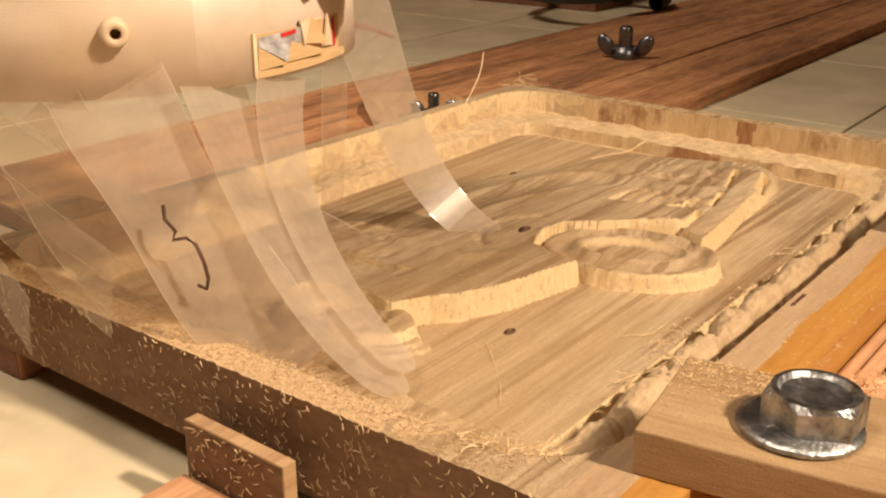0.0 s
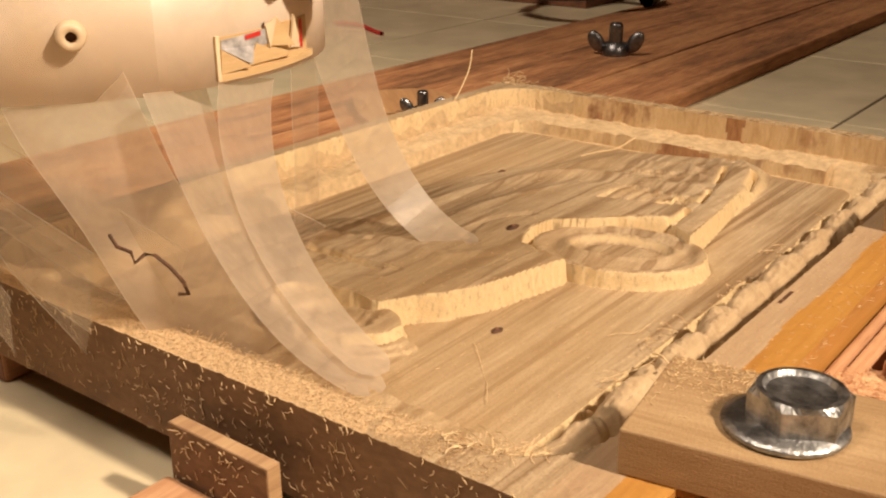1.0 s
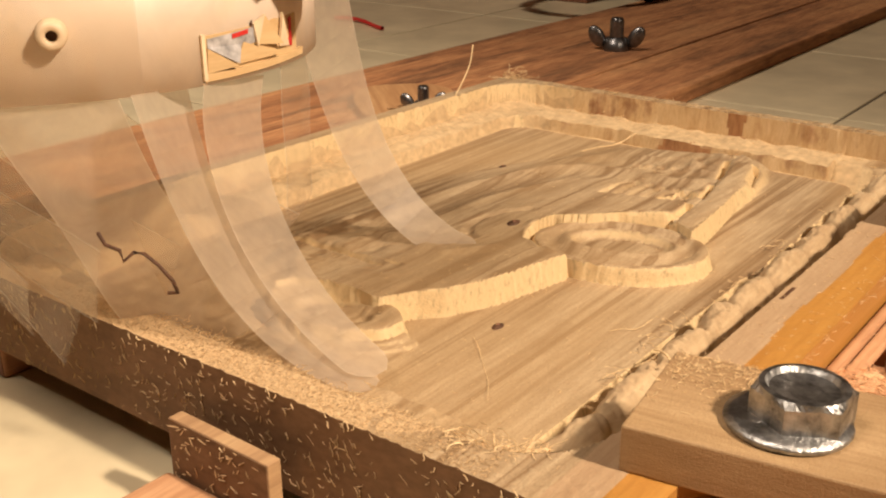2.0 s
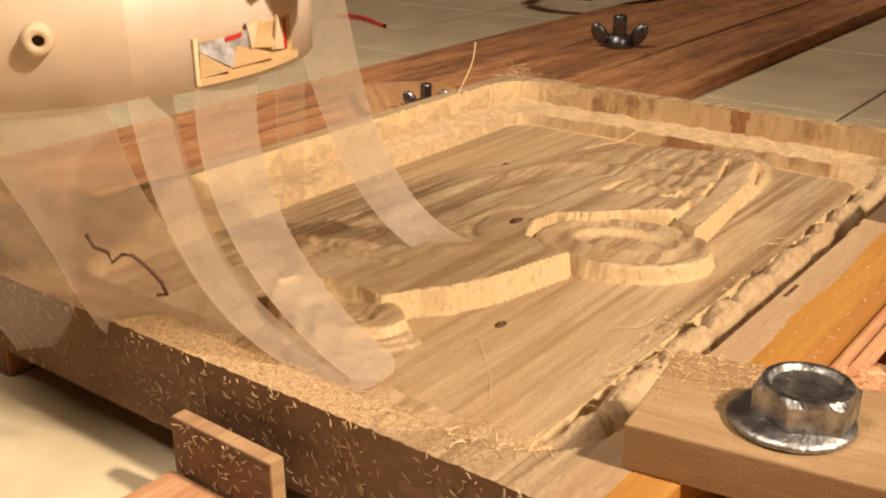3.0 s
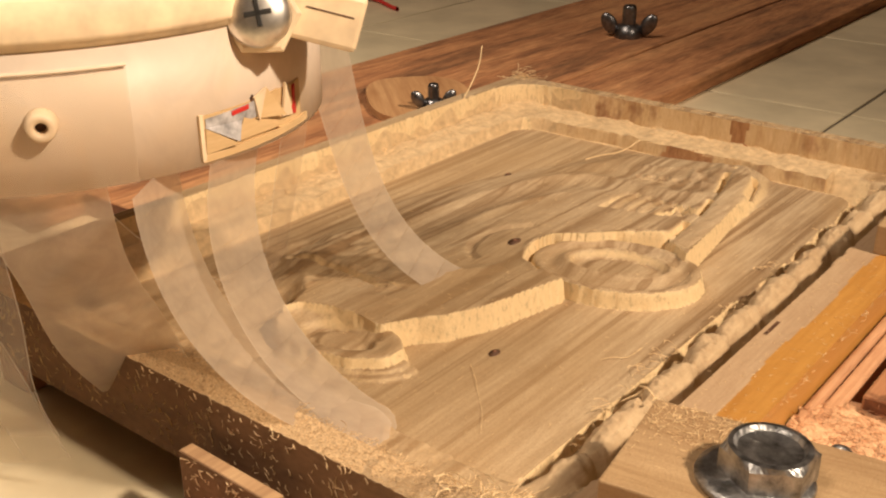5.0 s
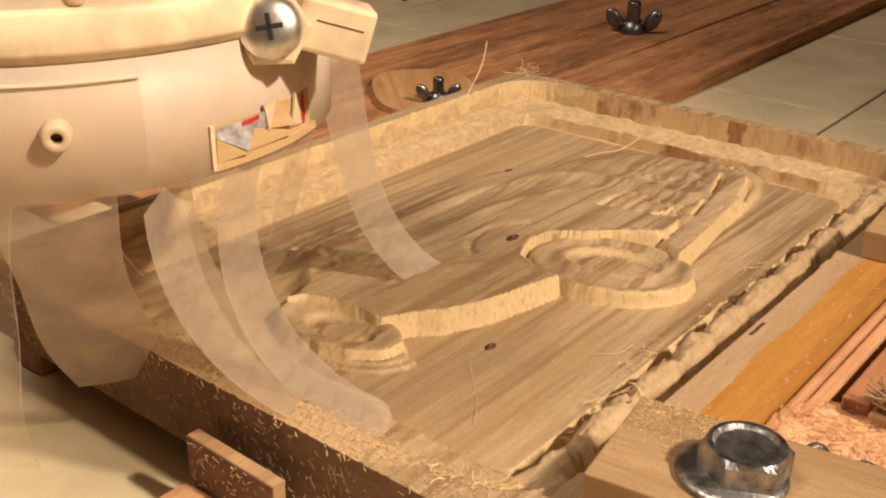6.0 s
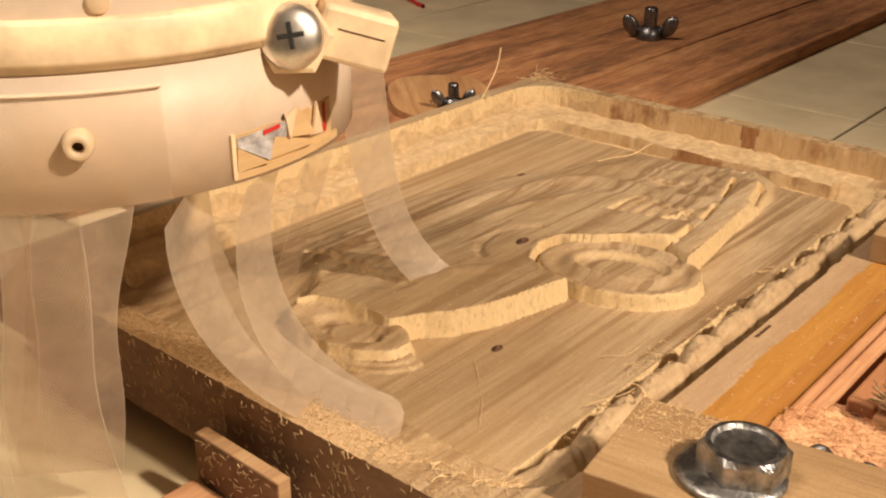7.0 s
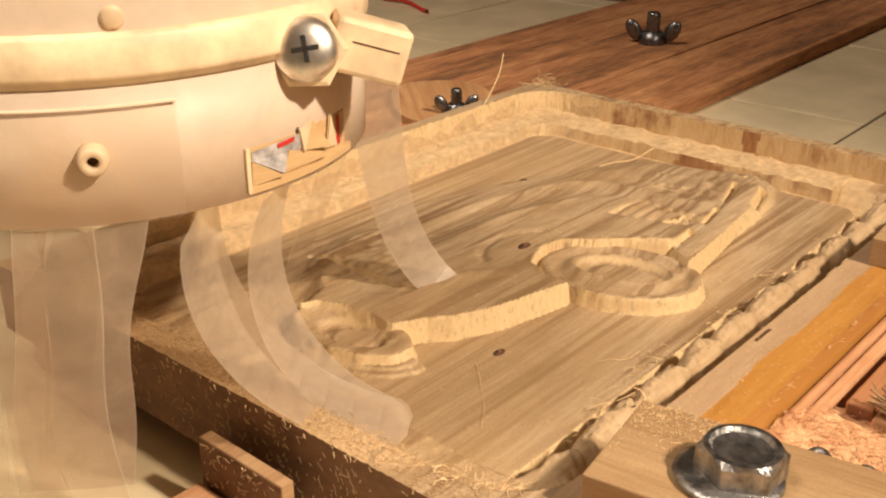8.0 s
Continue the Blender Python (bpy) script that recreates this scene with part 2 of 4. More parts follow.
def lumps(px, py, scale, seed):
    """Cheap smooth noise, about -1 to 1."""
    rng = np.random.RandomState(seed)
    out = np.zeros(px.shape)
    for i in range(10):
        a, f, p = rng.uniform(0, 6.28), scale * rng.uniform(0.6, 1.9), rng.uniform(0, 6.28)
        out += np.sin(f * (px * np.cos(a) + py * np.sin(a)) + p + 1.5 * np.sin(0.5 * f * (py * np.cos(a) - px * np.sin(a)) + p))
    return out / 5


BODY = [(-7.3, 5.05), (-6.85, 5.85), (-6.42, 6.3), (-5.9, 7.4), (-5.6, 8.7), (-5.38, 9.75), (-6.2, 9.82), (-6.95, 10.25), (-7.3, 10.8), (-7.4, 11.45), (-7.05, 12.05),
        (-6.3, 12.6), (-5.5, 13.4), (-4.65, 13.95), (-4.2, 13.4), (-3.6, 12.95), (-3.72, 13.9), (-3.98, 15.8), (-4.3, 17.9), (-4.78, 19.8), (-5.2, 20.7), (-5.6, 20.95), (-8.9, 20.0),
        (-10.0, 17.7), (-11.3, 14.7), (-12.0, 12.3), (-12.0, 9.0), (-11.4, 6.8), (-10.2, 5.6), (-9.7, 4.3), (-9.5, 4.7), (-8.65, 4.98), (-7.55, 5.0)]
ROOF = [(-11.6, 10.2), (-11.4, 12.2), (-11.1, 13.75), (-10.53, 15.75), (-10.15, 16.65), (-9.5, 17.3), (-8.85, 17.6), (-8.0, 17.64), (-6.43, 17.44), (-5.6, 17.75)]
FENDER = [(-4.7, 14.0), (-5.5, 13.55), (-6.4, 12.5), (-7.1, 12.0), (-7.28, 11.4), (-7.0, 10.7), (-6.45, 10.15), (-5.9, 9.95)]
ARC = [(-8.2, 12.5), (-8.7, 11.95), (-8.9, 11.3), (-8.75, 10.4), (-8.45, 9.95), (-8.15, 9.7)]
SHUT = [(-12.6, 7.25), (-11.35, 7.2), (-9.86, 7.0), (-8.9, 6.9)]
SILL = [(-9.9, 11.9), (-9.9, 13.1), (-9.55, 14.4), (-9.0, 15.5)]
CREST = [(-8.3, 19.35), (-7.7, 19.33), (-7.1, 19.8)]
NOSE_ARCH = [(-9.6, 4.0), (-9.72, 4.35), (-9.5, 4.72), (-8.95, 4.95), (-8.16, 4.98), (-7.5, 4.85), (-7.1, 4.6)]


def trace(px, py, pts):
    """Distance to an open line through points."""
    best = np.full(px.shape, 1e9)
    for (ax, ay), (bx, by) in zip(pts, pts[1:]):
        ex, ey = bx - ax, by - ay
        h = np.clip(((px - ax) * ex + (py - ay) * ey) / (ex * ex + ey * ey), 0, 1)
        best = np.minimum(best, np.hypot(px - ax - h * ex, py - ay - h * ey))
    return best


def bead(d, width):
    return np.exp(-(d / width) ** 2)


def milled(px, py):
    floor_z, ledge_z = -1.2, -0.78
    z = np.zeros(px.shape)
    rough = lumps(px, py, 9.0, 1)
    fine = lumps(px, py, 26.0, 2)
    d1 = rounded_box(px, py, -16.15, -0.05, 0.78, 23.2, 1.7)
    d2 = rounded_box(px, py, -14.75, -1.85, 2.3, 21.5, 1.0)
    torn = (py > 12) | (px < -14)
    d1 = d1 + 0.03 * lumps(px, py, 4.0, 20) * torn
    d2 = d2 + 0.10 * lumps(px, py, 2.6, 21) * torn
    inside = d1 < 0.06
    top_z = 0.006 * fine
    z = np.where(inside, ledge_z + 0.025 * rough + 0.012 * fine, top_z)
    # ridge of torn fibre left along the middle of the groove, with crevices beside it
    mid = np.where(px > -3, px + 1.18, np.minimum(np.abs(py - 22.3), np.abs(px + 15.45)))
    along = np.where(px > -3, py, px)
    right = px > -3.0
    lump = np.abs(np.sin(along * 1.62 + 0.5 * np.sin(along * 0.7))) ** 0.6
    half = 0.27 + 0.25 * lump + 0.03 * rough
    round_top = np.sqrt(np.clip(1 - ((mid - 0.2) / half) ** 2, 0, 1))
    gap = inside & (d2 > -0.07)
    z = np.where(gap & ~right, z + 0.05 * lumps(px, py, 4.0, 7) + bead(mid - 0.25, 0.3) * 0.10 * (0.5 + lumps(px, py, 3.1, 11)) - 0.10 * np.maximum(lumps(px, py, 2.2, 8), 0) * bead(mid + 0.3, 0.4), z)
    ends = np.clip((py - 2.2) / 1.0, 0, 1) * np.clip((22.2 - py) / 0.6, 0, 1)
    web = ledge_z + (-1.55 - ledge_z) * ends + round_top * (0.86 + 0.28 * lump) * (1 + 0.05 * rough + 0.04 * fine) * ends + 0.015 * rough
    z = np.where(gap & right, web, z)
    # dark plunge hole in the back right corner
    z = np.where(np.hypot(px + 1.75, py - 21.35) < 0.42, -1.7, z)
    level = np.clip(0.5 - d2 / 0.07, 0, 1)
    z = z * (1 - level) + (floor_z + 0.008 * fine) * level
    # relief of an old car
    body = polygon(px, py, BODY)
    down = (px + 7.2) * 0.92 - (py - 4.9) * 0.38
    top = -0.55 - 0.32 * np.clip(-down / 6.5, 0, 1) + 0.01 * rough
    hard = rise(body, 0.07)
    soft = rise(body, 0.07 + 1.5 * np.clip(-down / 4 - 0.4, 0, 1))
    lift = np.where(-down > 1.6, soft, hard)
    car = floor_z + (top - floor_z) * lift
    # the roof line with the hollow under it, the sill, a cut line and the arc of the wing
    roof, arc = trace(px, py, ROOF), trace(px, py, ARC)
    car += 0.045 * bead(roof, 0.22) - 0.09 * bead(roof - 0.75, 0.5) * lift
    car += lift * (0.05 * bead(trace(px, py, SILL), 0.22) + 0.035 * lumps(px, py, 0.9, 12))
    car -= lift * (0.09 * bead(arc, 0.13) - 0.04 * bead(np.hypot(px + 8.0, py - 11.0), 0.75))
    shut = trace(px, py, SHUT)
    car -= 0.17 * bead(shut, 0.09) + 0.06 * bead(shut - 0.35, 0.3) * (py < 7.1)
    car += lift * 0.07 * bead(trace(px, py, [(-9.6, 8.6), (-8.0, 8.3), (-7.2, 9.2)]), 0.3)
    # slats behind the cab with a box beside them, a row of scallops and a crescent
    slat = polygon(px, py, [(-7.45, 15.1), (-5.35, 15.4), (-5.4, 16.65), (-7.45, 16.9)])
    car -= rise(slat, 0.12) * (0.085 + 0.07 * np.sin((px + 0.12 * py) * 2 * np.pi / 0.44))
    pit = polygon(px, py, [(-5.75, 15.5), (-4.95, 15.6), (-4.95, 16.3), (-5.65, 16.6)])
    car -= 0.20 * rise(pit, 0.08)
    for k in range(4):
        ring = np.hypot(px + 8.0 - 0.42 * k, py - 18.5 - 0.04 * k)
        car += 0.05 * bead(ring - 0.2, 0.09) * (py > 18.35) - 0.05 * bead(ring, 0.12)
    car += 0.07 * bead(trace(px, py, CREST), 0.13)
    car += 0.10 * rise(np.hypot((px + 6.1) / 0.55, (py - 19.9) / 1.0) - 1, 0.4) * lumps(px, py, 5.0, 14)
    # raised lip of the wing, tail panel and the slots beside it
    car += 0.13 * bead(trace(px, py, FENDER), 0.2) * (body < 0.1)
    panel = polygon(px, py, [(-4.5, 13.7), (-3.72, 13.3), (-3.98, 15.8), (-4.3, 17.9), (-4.78, 19.8), (-5.2, 20.7), (-5.6, 20.9), (-5.62, 20.2), (-5.1, 18.3), (-4.7, 16.1)])
    car = np.where(panel < 0, -0.62 + 0.02 * rough - 0.05 * bead(panel, 0.1), car)
    car -= 0.36 * bead(panel - 0.12, 0.09) * (px < -4.3) * lift * (np.sin(py * 2.6 + 1.9) > -0.55)
    # rough milling not yet finished beside the shoe
    raw = rise(np.hypot((px + 11.6) / 1.6, (py - 7.4) / 1.9) - 1, 0.5)
    car += raw * (0.11 * lumps(px, py, 2.2, 5) + 0.02 * rough)
    z = np.where(d2 < -0.1, np.maximum(z, car), z)
    # wheels: an oval disc under the wing, a sunk ring and a sunk hub
    for cx, cy, tip, ra, rb, hx, hy, ha, hb in ((-4.95, 11.65, 17, 2.2, 1.62, -4.98, 11.82, 1.06, 0.62), (-8.05, 4.42, 8, 1.66, 0.92, -8.02, 4.45, 0.74, 0.40)):
        c, sn = math.cos(radians(tip)), math.sin(radians(tip))
        u, v = (px - cx) * c + (py - cy) * sn, (py - cy) * c - (px - cx) * sn
        q = (np.hypot(u / ra, v / rb) - 1) * rb + 0.02 * rough
        uu, vv = (px - hx) * c + (py - hy) * sn, (py - hy) * c - (px - hx) * sn
        k = (np.hypot(uu / ha, vv / hb) - 1) * hb
        disc = -0.80 + 0.07 * bead(q + 0.1, 0.13) - 0.07 * bead(q + 0.38, 0.18) + 0.08 * bead(k - 0.2, 0.13)
        disc = disc - 0.22 * rise(k, 0.22) + 0.12 * rise(k + hb * 0.45, 0.4)
        wheel = floor_z + (disc - floor_z) * rise(q, 0.08)
        if cy < 5:
            # terraces left by the cutter round the front wheel
            stair = np.clip(1 - q / 0.32, 0, 1) * np.clip((u + 1.4) / 0.5, 0, 1)
            stair = (np.floor(stair * 3) + np.clip((stair * 3 % 1 - 0.6) * 2.5, 0, 1)) / 3
            wheel = np.maximum(wheel, floor_z + (disc - 0.1 - floor_z) * stair * (v < 0.1))
        z = np.where((d2 < 0) & (body > 0.02) & (q < 0.45), np.maximum(wheel, np.maximum(z * (q > 0.1) + floor_z * (q <= 0.1), floor_z)), z)
    z = np.where(d2 < 0, z + 0.15 * bead(trace(px, py, NOSE_ARCH), 0.14), z)
    edge = np.clip(0.5 - d1 / 0.07, 0, 1)
    z = top_z * (1 - edge) + z * edge
    # chisel bite marks on the front rim top
    z = np.where(~inside & (py < 0.8), z + 0.02 * np.maximum(fine, 0), z)
    return z


def board():
    top = thing("carved_board", (0, 0, 0), "brown pine board with a milled car relief, sawdust on its rim", "board")
    nx, ny = int((X1 - X0) / STEP) + 1, int((Y1 - Y0) / STEP) + 1
    gx, gy = np.meshgrid(np.linspace(X0, X1, nx), np.linspace(Y0, Y1, ny))
    gz = milled(gx, gy)
    ground = np.stack([gx, gy, gz], -1).reshape(-1, 3)
    edge = list(range(nx)) + [j * nx + nx - 1 for j in range(1, ny)] + [ny * nx - 1 - i for i in range(1, nx)] + [j * nx for j in range(ny - 2, 0, -1)]
    low = ground[edge].copy()
    low[:, 2] = -THICK
    verts = np.vstack([ground, low]) * CM
    i, j = np.meshgrid(np.arange(nx - 1), np.arange(ny - 1))
    a = (j * nx + i).ravel()
    faces = np.stack([a, a + 1, a + nx + 1, a + nx], 1)
    n0, m = nx * ny, len(edge)
    e = np.array(edge)
    k = np.arange(m)
    side = np.stack([e, n0 + k, n0 + (k + 1) % m, e[(k + 1) % m]], 1)
    me = bpy.data.meshes.new("relief")
    me.from_pydata(verts.tolist(), [], np.vstack([faces, side]).tolist() + [list(range(n0, n0 + m))])
    for mat in (BOARD, FRESH, WALL, VARNISH, GREYWOOD, FUZZ, DARKFACE, DUST, BURNT):
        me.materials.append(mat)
    # what each face is: floor, cut wall, varnished margin, torn ridge, dusty rim, dark sides
    quad = gz.ravel()[faces]
    slope = quad.max(1) - quad.min(1)
    cx, cy, cz = gx.ravel()[faces].mean(1), gy.ravel()[faces].mean(1), quad.mean(1)
    kind = np.zeros(len(faces), int)
    kind[(slope > 0.03) & (cy > 21.0) & (cx > -13.2) & ((np.abs(cy - 23.2) < 0.14) | (np.abs(cy - 21.5) < 0.12))] = 2
    ledge = (rounded_box(cx, cy, -16.15, -0.05, 0.78, 23.2, 1.7) < -0.02) & (rounded_box(cx, cy, -14.75, -1.85, 2.3, 21.5, 1.0) > -0.12)
    kind[ledge & ((cy > 21.3) | (cx < -14.5)) & (cx < -2.2) & (kind == 0)] = 1
    kind[(cx > -0.02)] = 4
    kind[(cx > 0.68 + 0.05 * np.sin(cy * 1.3))] = 3
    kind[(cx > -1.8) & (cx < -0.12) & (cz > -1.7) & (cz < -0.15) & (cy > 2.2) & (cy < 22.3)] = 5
    kind[(cy < 0.8) & (cz > -0.1) & (cx < -3.0 + 1.6 * lumps(cx, cy, 5.0, 9))] = 7
    ragged = 0.16 * lumps(cx, cz * 2.0, 6.0, 31)
    kind[(kind == 2) & (np.abs(cy - 23.2) < 0.2) & (np.abs(cx + 6.75) < 0.33 + ragged)] = 8
    kind[(kind == 2) & (np.abs(cy - 21.5) < 0.3) & (np.abs(cx + 7.9) < 0.85 + 2 * ragged)] = 8
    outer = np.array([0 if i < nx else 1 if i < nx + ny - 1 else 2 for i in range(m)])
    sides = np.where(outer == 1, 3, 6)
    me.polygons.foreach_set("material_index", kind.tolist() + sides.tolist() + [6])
    me.polygons.foreach_set("use_smooth", [True] * len(faces) + [False] * (m + 1))
    me.update()
    me.set_sharp_from_angle(angle=radians(38))
    ob = new("relief", me)
    ob.parent = top
    part("bark_sliver", box(0.12, 0.2, 9.0, 9.75, -0.05, 0.006, 0), KNOT, top, "dark sliver in the edge")
    for kx, ky, r in ((-7.79, 11.08, 0.17), (-5.14, 6.53, 0.13), (-11.86, 16.5, 0.12)):
        z = float(milled(np.array([[kx]]), np.array([[ky]]))[0, 0])
        b = lathe([(0, 0.05), (r * 0.35, 0.045), (r * 0.5, 0.02), (r, 0.012), (r * 1.05, -0.05)], 20)
        bmesh.ops.scale(b, vec=(0.8, 1.35, 1), verts=b.verts)
        bmesh.ops.translate(b, vec=(kx, ky, z + 0.01), verts=b.verts)
        part("knot", b, KNOT, top, "small dark knot", True)
        b = lathe([(0, 0.07), (r * 0.3, 0.06), (r * 0.36, 0.0)], 12)
        bmesh.ops.translate(b, vec=(kx, ky, z + 0.01), verts=b.verts)
        part("knot_core", b, DARKWOOD, top, "", True)
    return top


board()


# ---- clamps ----
def flange_bolt(at):
    top = thing("flange_bolt", at, "zinc-plated hex flange bolt tightened on the clamp", "bolt")
    washer_ob = part("flange", lathe([(0.3, 0), (0.90, 0), (0.935, 0.05), (0.915, 0.10), (0.79, 0.15), (0.3, 0.17)], 48), ZINC, top, smooth=True)
    washer_ob.location = (-0.14 * CM, -0.13 * CM, 0)
    b = bmesh.new()
    prof = [(0.0, 0.57), (0.38, 0.56), (0.50, 0.57), (0.56, 0.65), (0.65, 0.64), (0.77, 0.55), (0.77, 0.08)]
    rings = []
    for i in range(48):
        ang = radians(i * 7.5)
        hexr = 0.665 / math.cos((ang + radians(30)) % radians(60) - radians(30))
        rings.append([b.verts.new((min(r, hexr) * math.cos(ang), min(r, hexr) * math.sin(ang), z if r > 0 else z)) for r, z in prof])
    for i in range(48):
        p, q = rings[i], rings[(i + 1) % 48]
        for j in range(len(prof) - 1):
            b.faces.new((p[j], q[j], q[j + 1], p[j + 1]))
    bmesh.ops.remove_doubles(b, verts=b.verts, dist=1e-4)
    bmesh.ops.recalc_face_normals(b, faces=b.faces)
    part("hex_head", b, ZINC, top, "worn hex head with a dished top")
    return top


def clamp(at, turn, label):
    top = thing("hold_down_clamp", at, label, "clamp", turn, group="hold-down clamps")
    part("clamp_bar", box(0, 5.5, 0, 2.75, 0, 0.78, 0.04), CLAMP, top)
    b = lathe([(0.42, 0.785), (0.6, 0.785), (0.6, 0.79)], 24)
    bmesh.ops.translate(b, vec=(2.0, 1.6, 0), verts=b.verts)
    part("worn_ring", b, DARKWOOD, top, "dark rub mark under the bolt")
    return top


clamp((0.55, 1.42, 0.0), 9, "planed pale wooden clamp bar dusted with sawdust on the board's corner")
clamp((0.55, 14.7, 0.0), 4, "reddish wooden clamp bar pressing on the board's edge")
flange_bolt((2.62, 3.05, 0.785))


# ---- the bed: slats along the machine, tiles under them ----
def slat(x0, x1, y0, y1, z0, z1, mat, label, groove=0.0):
    top = thing("wooden_rail", (x0, y0, z0), label, "rail", group="wooden rails of the machine bed")
    part("rail_body", box(0, x1 - x0, 0, y1 - y0, 0, z1 - z0, 0.08), mat, top)
    part("sawn_end", box(0.06, x1 - x0 - 0.06, -0.012, 0.02, 0.06, z1 - z0 - 0.06, 0), CLAMP if mat is PINKWOOD else DARKWOOD, top, "rough sawn end grain")
    if groove:
        part("raised_lip", box(groove, x1 - x0 - 0.02, 0.02, y1 - y0, z1 - z0 - 0.1, z1 - z0 + 0.16, 0.1), mat, top)
    return top


TZ = -2.8
slat(1.5, 1.72, 7.3, 60, TZ, -0.72, PINKWOOD, "narrow pink cedar lip beside the board")
slat(1.76, 2.1, 7.6, 60, TZ, -0.80, PINKWOOD, "rounded pink cedar rail beside the board")
slat(2.35, 2.95, 8.9, 60, TZ, -0.60, REDWOOD, "brown cedar slat with a square sawn end")
slat(2.98, 6.5, 8.7, 60, TZ, -0.68, PINKWOOD, "wide pink cedar slat with sawdust at its end", 0.9)
slat(1.5, 7.5, -4.0, 8.8, TZ, -1.05, PINKWOOD, "pink cedar cross slat buried in sawdust")
slat(-7.45, -4.3, -14, -0.75, TZ, -2.0, PINKWOOD, "pinkish wooden slat end in front of the board")
slat(-15.6, -14.5, 0.15, 30, TZ, -1.905, REDWOOD, "redwood slat under the board")
slat(-3, 0.9, 0.8, 30, TZ, -1.905, DARKWOOD, "dark redwood slat under the board")
slat(-18.6, -13.9, 25.2, 95, TZ, -2.0, PLANK, "streaked redwood plank lying on the tiles")
slat(-23.6, -18.7, 8, 95, TZ, -1.95, PLANK, "streaked redwood plank lying on the tiles")
slat(-29.0, -23.7, 6, 95, TZ, -2.05, PLANK, "dark streaked redwood plank lying on the tiles")
# two dark boards added to darken the far background; not known parts
slat(-60, -34, 60, 66, TZ, 3.0, DARKWOOD, "dark upright board added as a backdrop behind the planks")
slat(-33, 30, 88, 93, TZ, 4.0, DARKWOOD, "dark upright board added as a backdrop behind the planks")


def tiles():
    top = tagged(new("floor"), "cream glazed square tiles with dark joints", "floor", kind="structure")
    part("grout_bed", box(-120, 110, -140, 140, TZ - 1.2, TZ - 0.08, 0), GROUT, top)
    me = mesh_of(box(-7.42, 7.42, -7.42, 7.42, -0.4, 0, 0.06), "tile", TILE)
    for i in range(-7, 9):
        for j in range(-6, 8):
            o = new("tile", me)
            o.parent = top
            o.location = cm(-14.6 + 15 * i, 28.5 + 15 * j, TZ)


tiles()
# unseen room shell, added to close the place and bounce the lamps' light
for name, x0, x1, y0, y1 in (("wall_north", -122, 112, 140, 144), ("wall_south", -122, 112, -144, -140), ("wall_west", -124, -120, -144, 144), ("wall_east", 110, 114, -144, 144)):
    wall = tagged(new(name, mesh_of(box(x0, x1, y0, y1, -90, 190, 0), name, PAINT)), "unseen brown room wall added to close the place and bounce light", "wall", kind="structure")
tagged(new("ceiling", mesh_of(box(-124, 114, -144, 144, 190, 194, 0), "ceiling", PAINT)), "unseen brown ceiling added to close the place and bounce light", "ceiling", kind="structure")


def stop_plate():
    top = thing("stop_plate", (-7.38, -0.70, -0.9), "small upright wooden stop plate with dark front face", "wood plate", -1)
    part("plate", box(0, 2.6, 0.03, 0.33, -1.9, 0, 0.02), PLATE, top)
    part("dark_face", box(0.005, 2.595, 0, 0.028, -1.89, -0.012, 0), DARKFACE, top, "dark brown front face")


stop_plate()


# ---- things behind the board ----
def wing_nut(at, turn, size, label):
    top = thing("wing_nut", at, label, "wing nut", turn)
    part("stud", lathe([(0, 1.05), (0.17, 1.03), (0.21, 0.97)] + [(0.21 + 0.025 * (k % 2), 0.94 - 0.05 * k) for k in range(13)] + [(0.21, 0.0)], 20), STEEL, top, "threaded steel stud", True).scale = (size,) * 3
    part("hub", lathe([(0.22, 0.42), (0.34, 0.40), (0.42, 0.1), (0.42, 0.0)], 24), STEEL, top, smooth=True).scale = (size,) * 3
    for sgn in (-1, 1):
        b = bmesh.new()
        bmesh.ops.create_uvsphere(b, u_segments=16, v_segments=10, radius=1)
        bmesh.ops.scale(b, vec=(0.24, 0.13, 0.38), verts=b.verts)
        bmesh.ops.rotate(b, matrix=Matrix.Rotation(radians(32 * sgn), 3, "Y"), verts=b.verts)
        bmesh.ops.translate(b, vec=(0.62 * sgn, 0, 0.42), verts=b.verts)
        part("wing", b, STEEL, top, smooth=True).scale = (size,) * 3
    return top


def hold_down():
    top = thing("hold_down_block", (-21.6, 23.6, -1.95), "pale rounded wooden hold-down block behind the board", "block", 48)
    b = bmesh.new()
    ring = []
    for k in range(36):
        ang = radians(10 * k)
        ring.append((2.3 * math.copysign(abs(math.cos(ang)) ** 0.7, math.cos(ang)), 3.4 * math.copysign(abs(math.sin(ang)) ** 0.7, math.sin(ang))))
    base = b.faces.new([b.verts.new((x, y, 0)) for x, y in ring])
    up = bmesh.ops.extrude_face_region(b, geom=[base])
    bmesh.ops.translate(b, vec=(0, 0, 0.3), verts=[v for v in up["geom"] if isinstance(v, bmesh.types.BMVert)])
    bmesh.ops.recalc_face_normals(b, faces=b.faces)
    part("block", b, TANWOOD, top)


hold_down()
wing_nut((-19.85, 22.4, -1.65), 45, 1.06, "dark steel wing nut on a threaded stud")
wing_nut((-20.9, 40.6, -1.95), 25, 1.7, "large dark steel wing nut on the streaked plank")


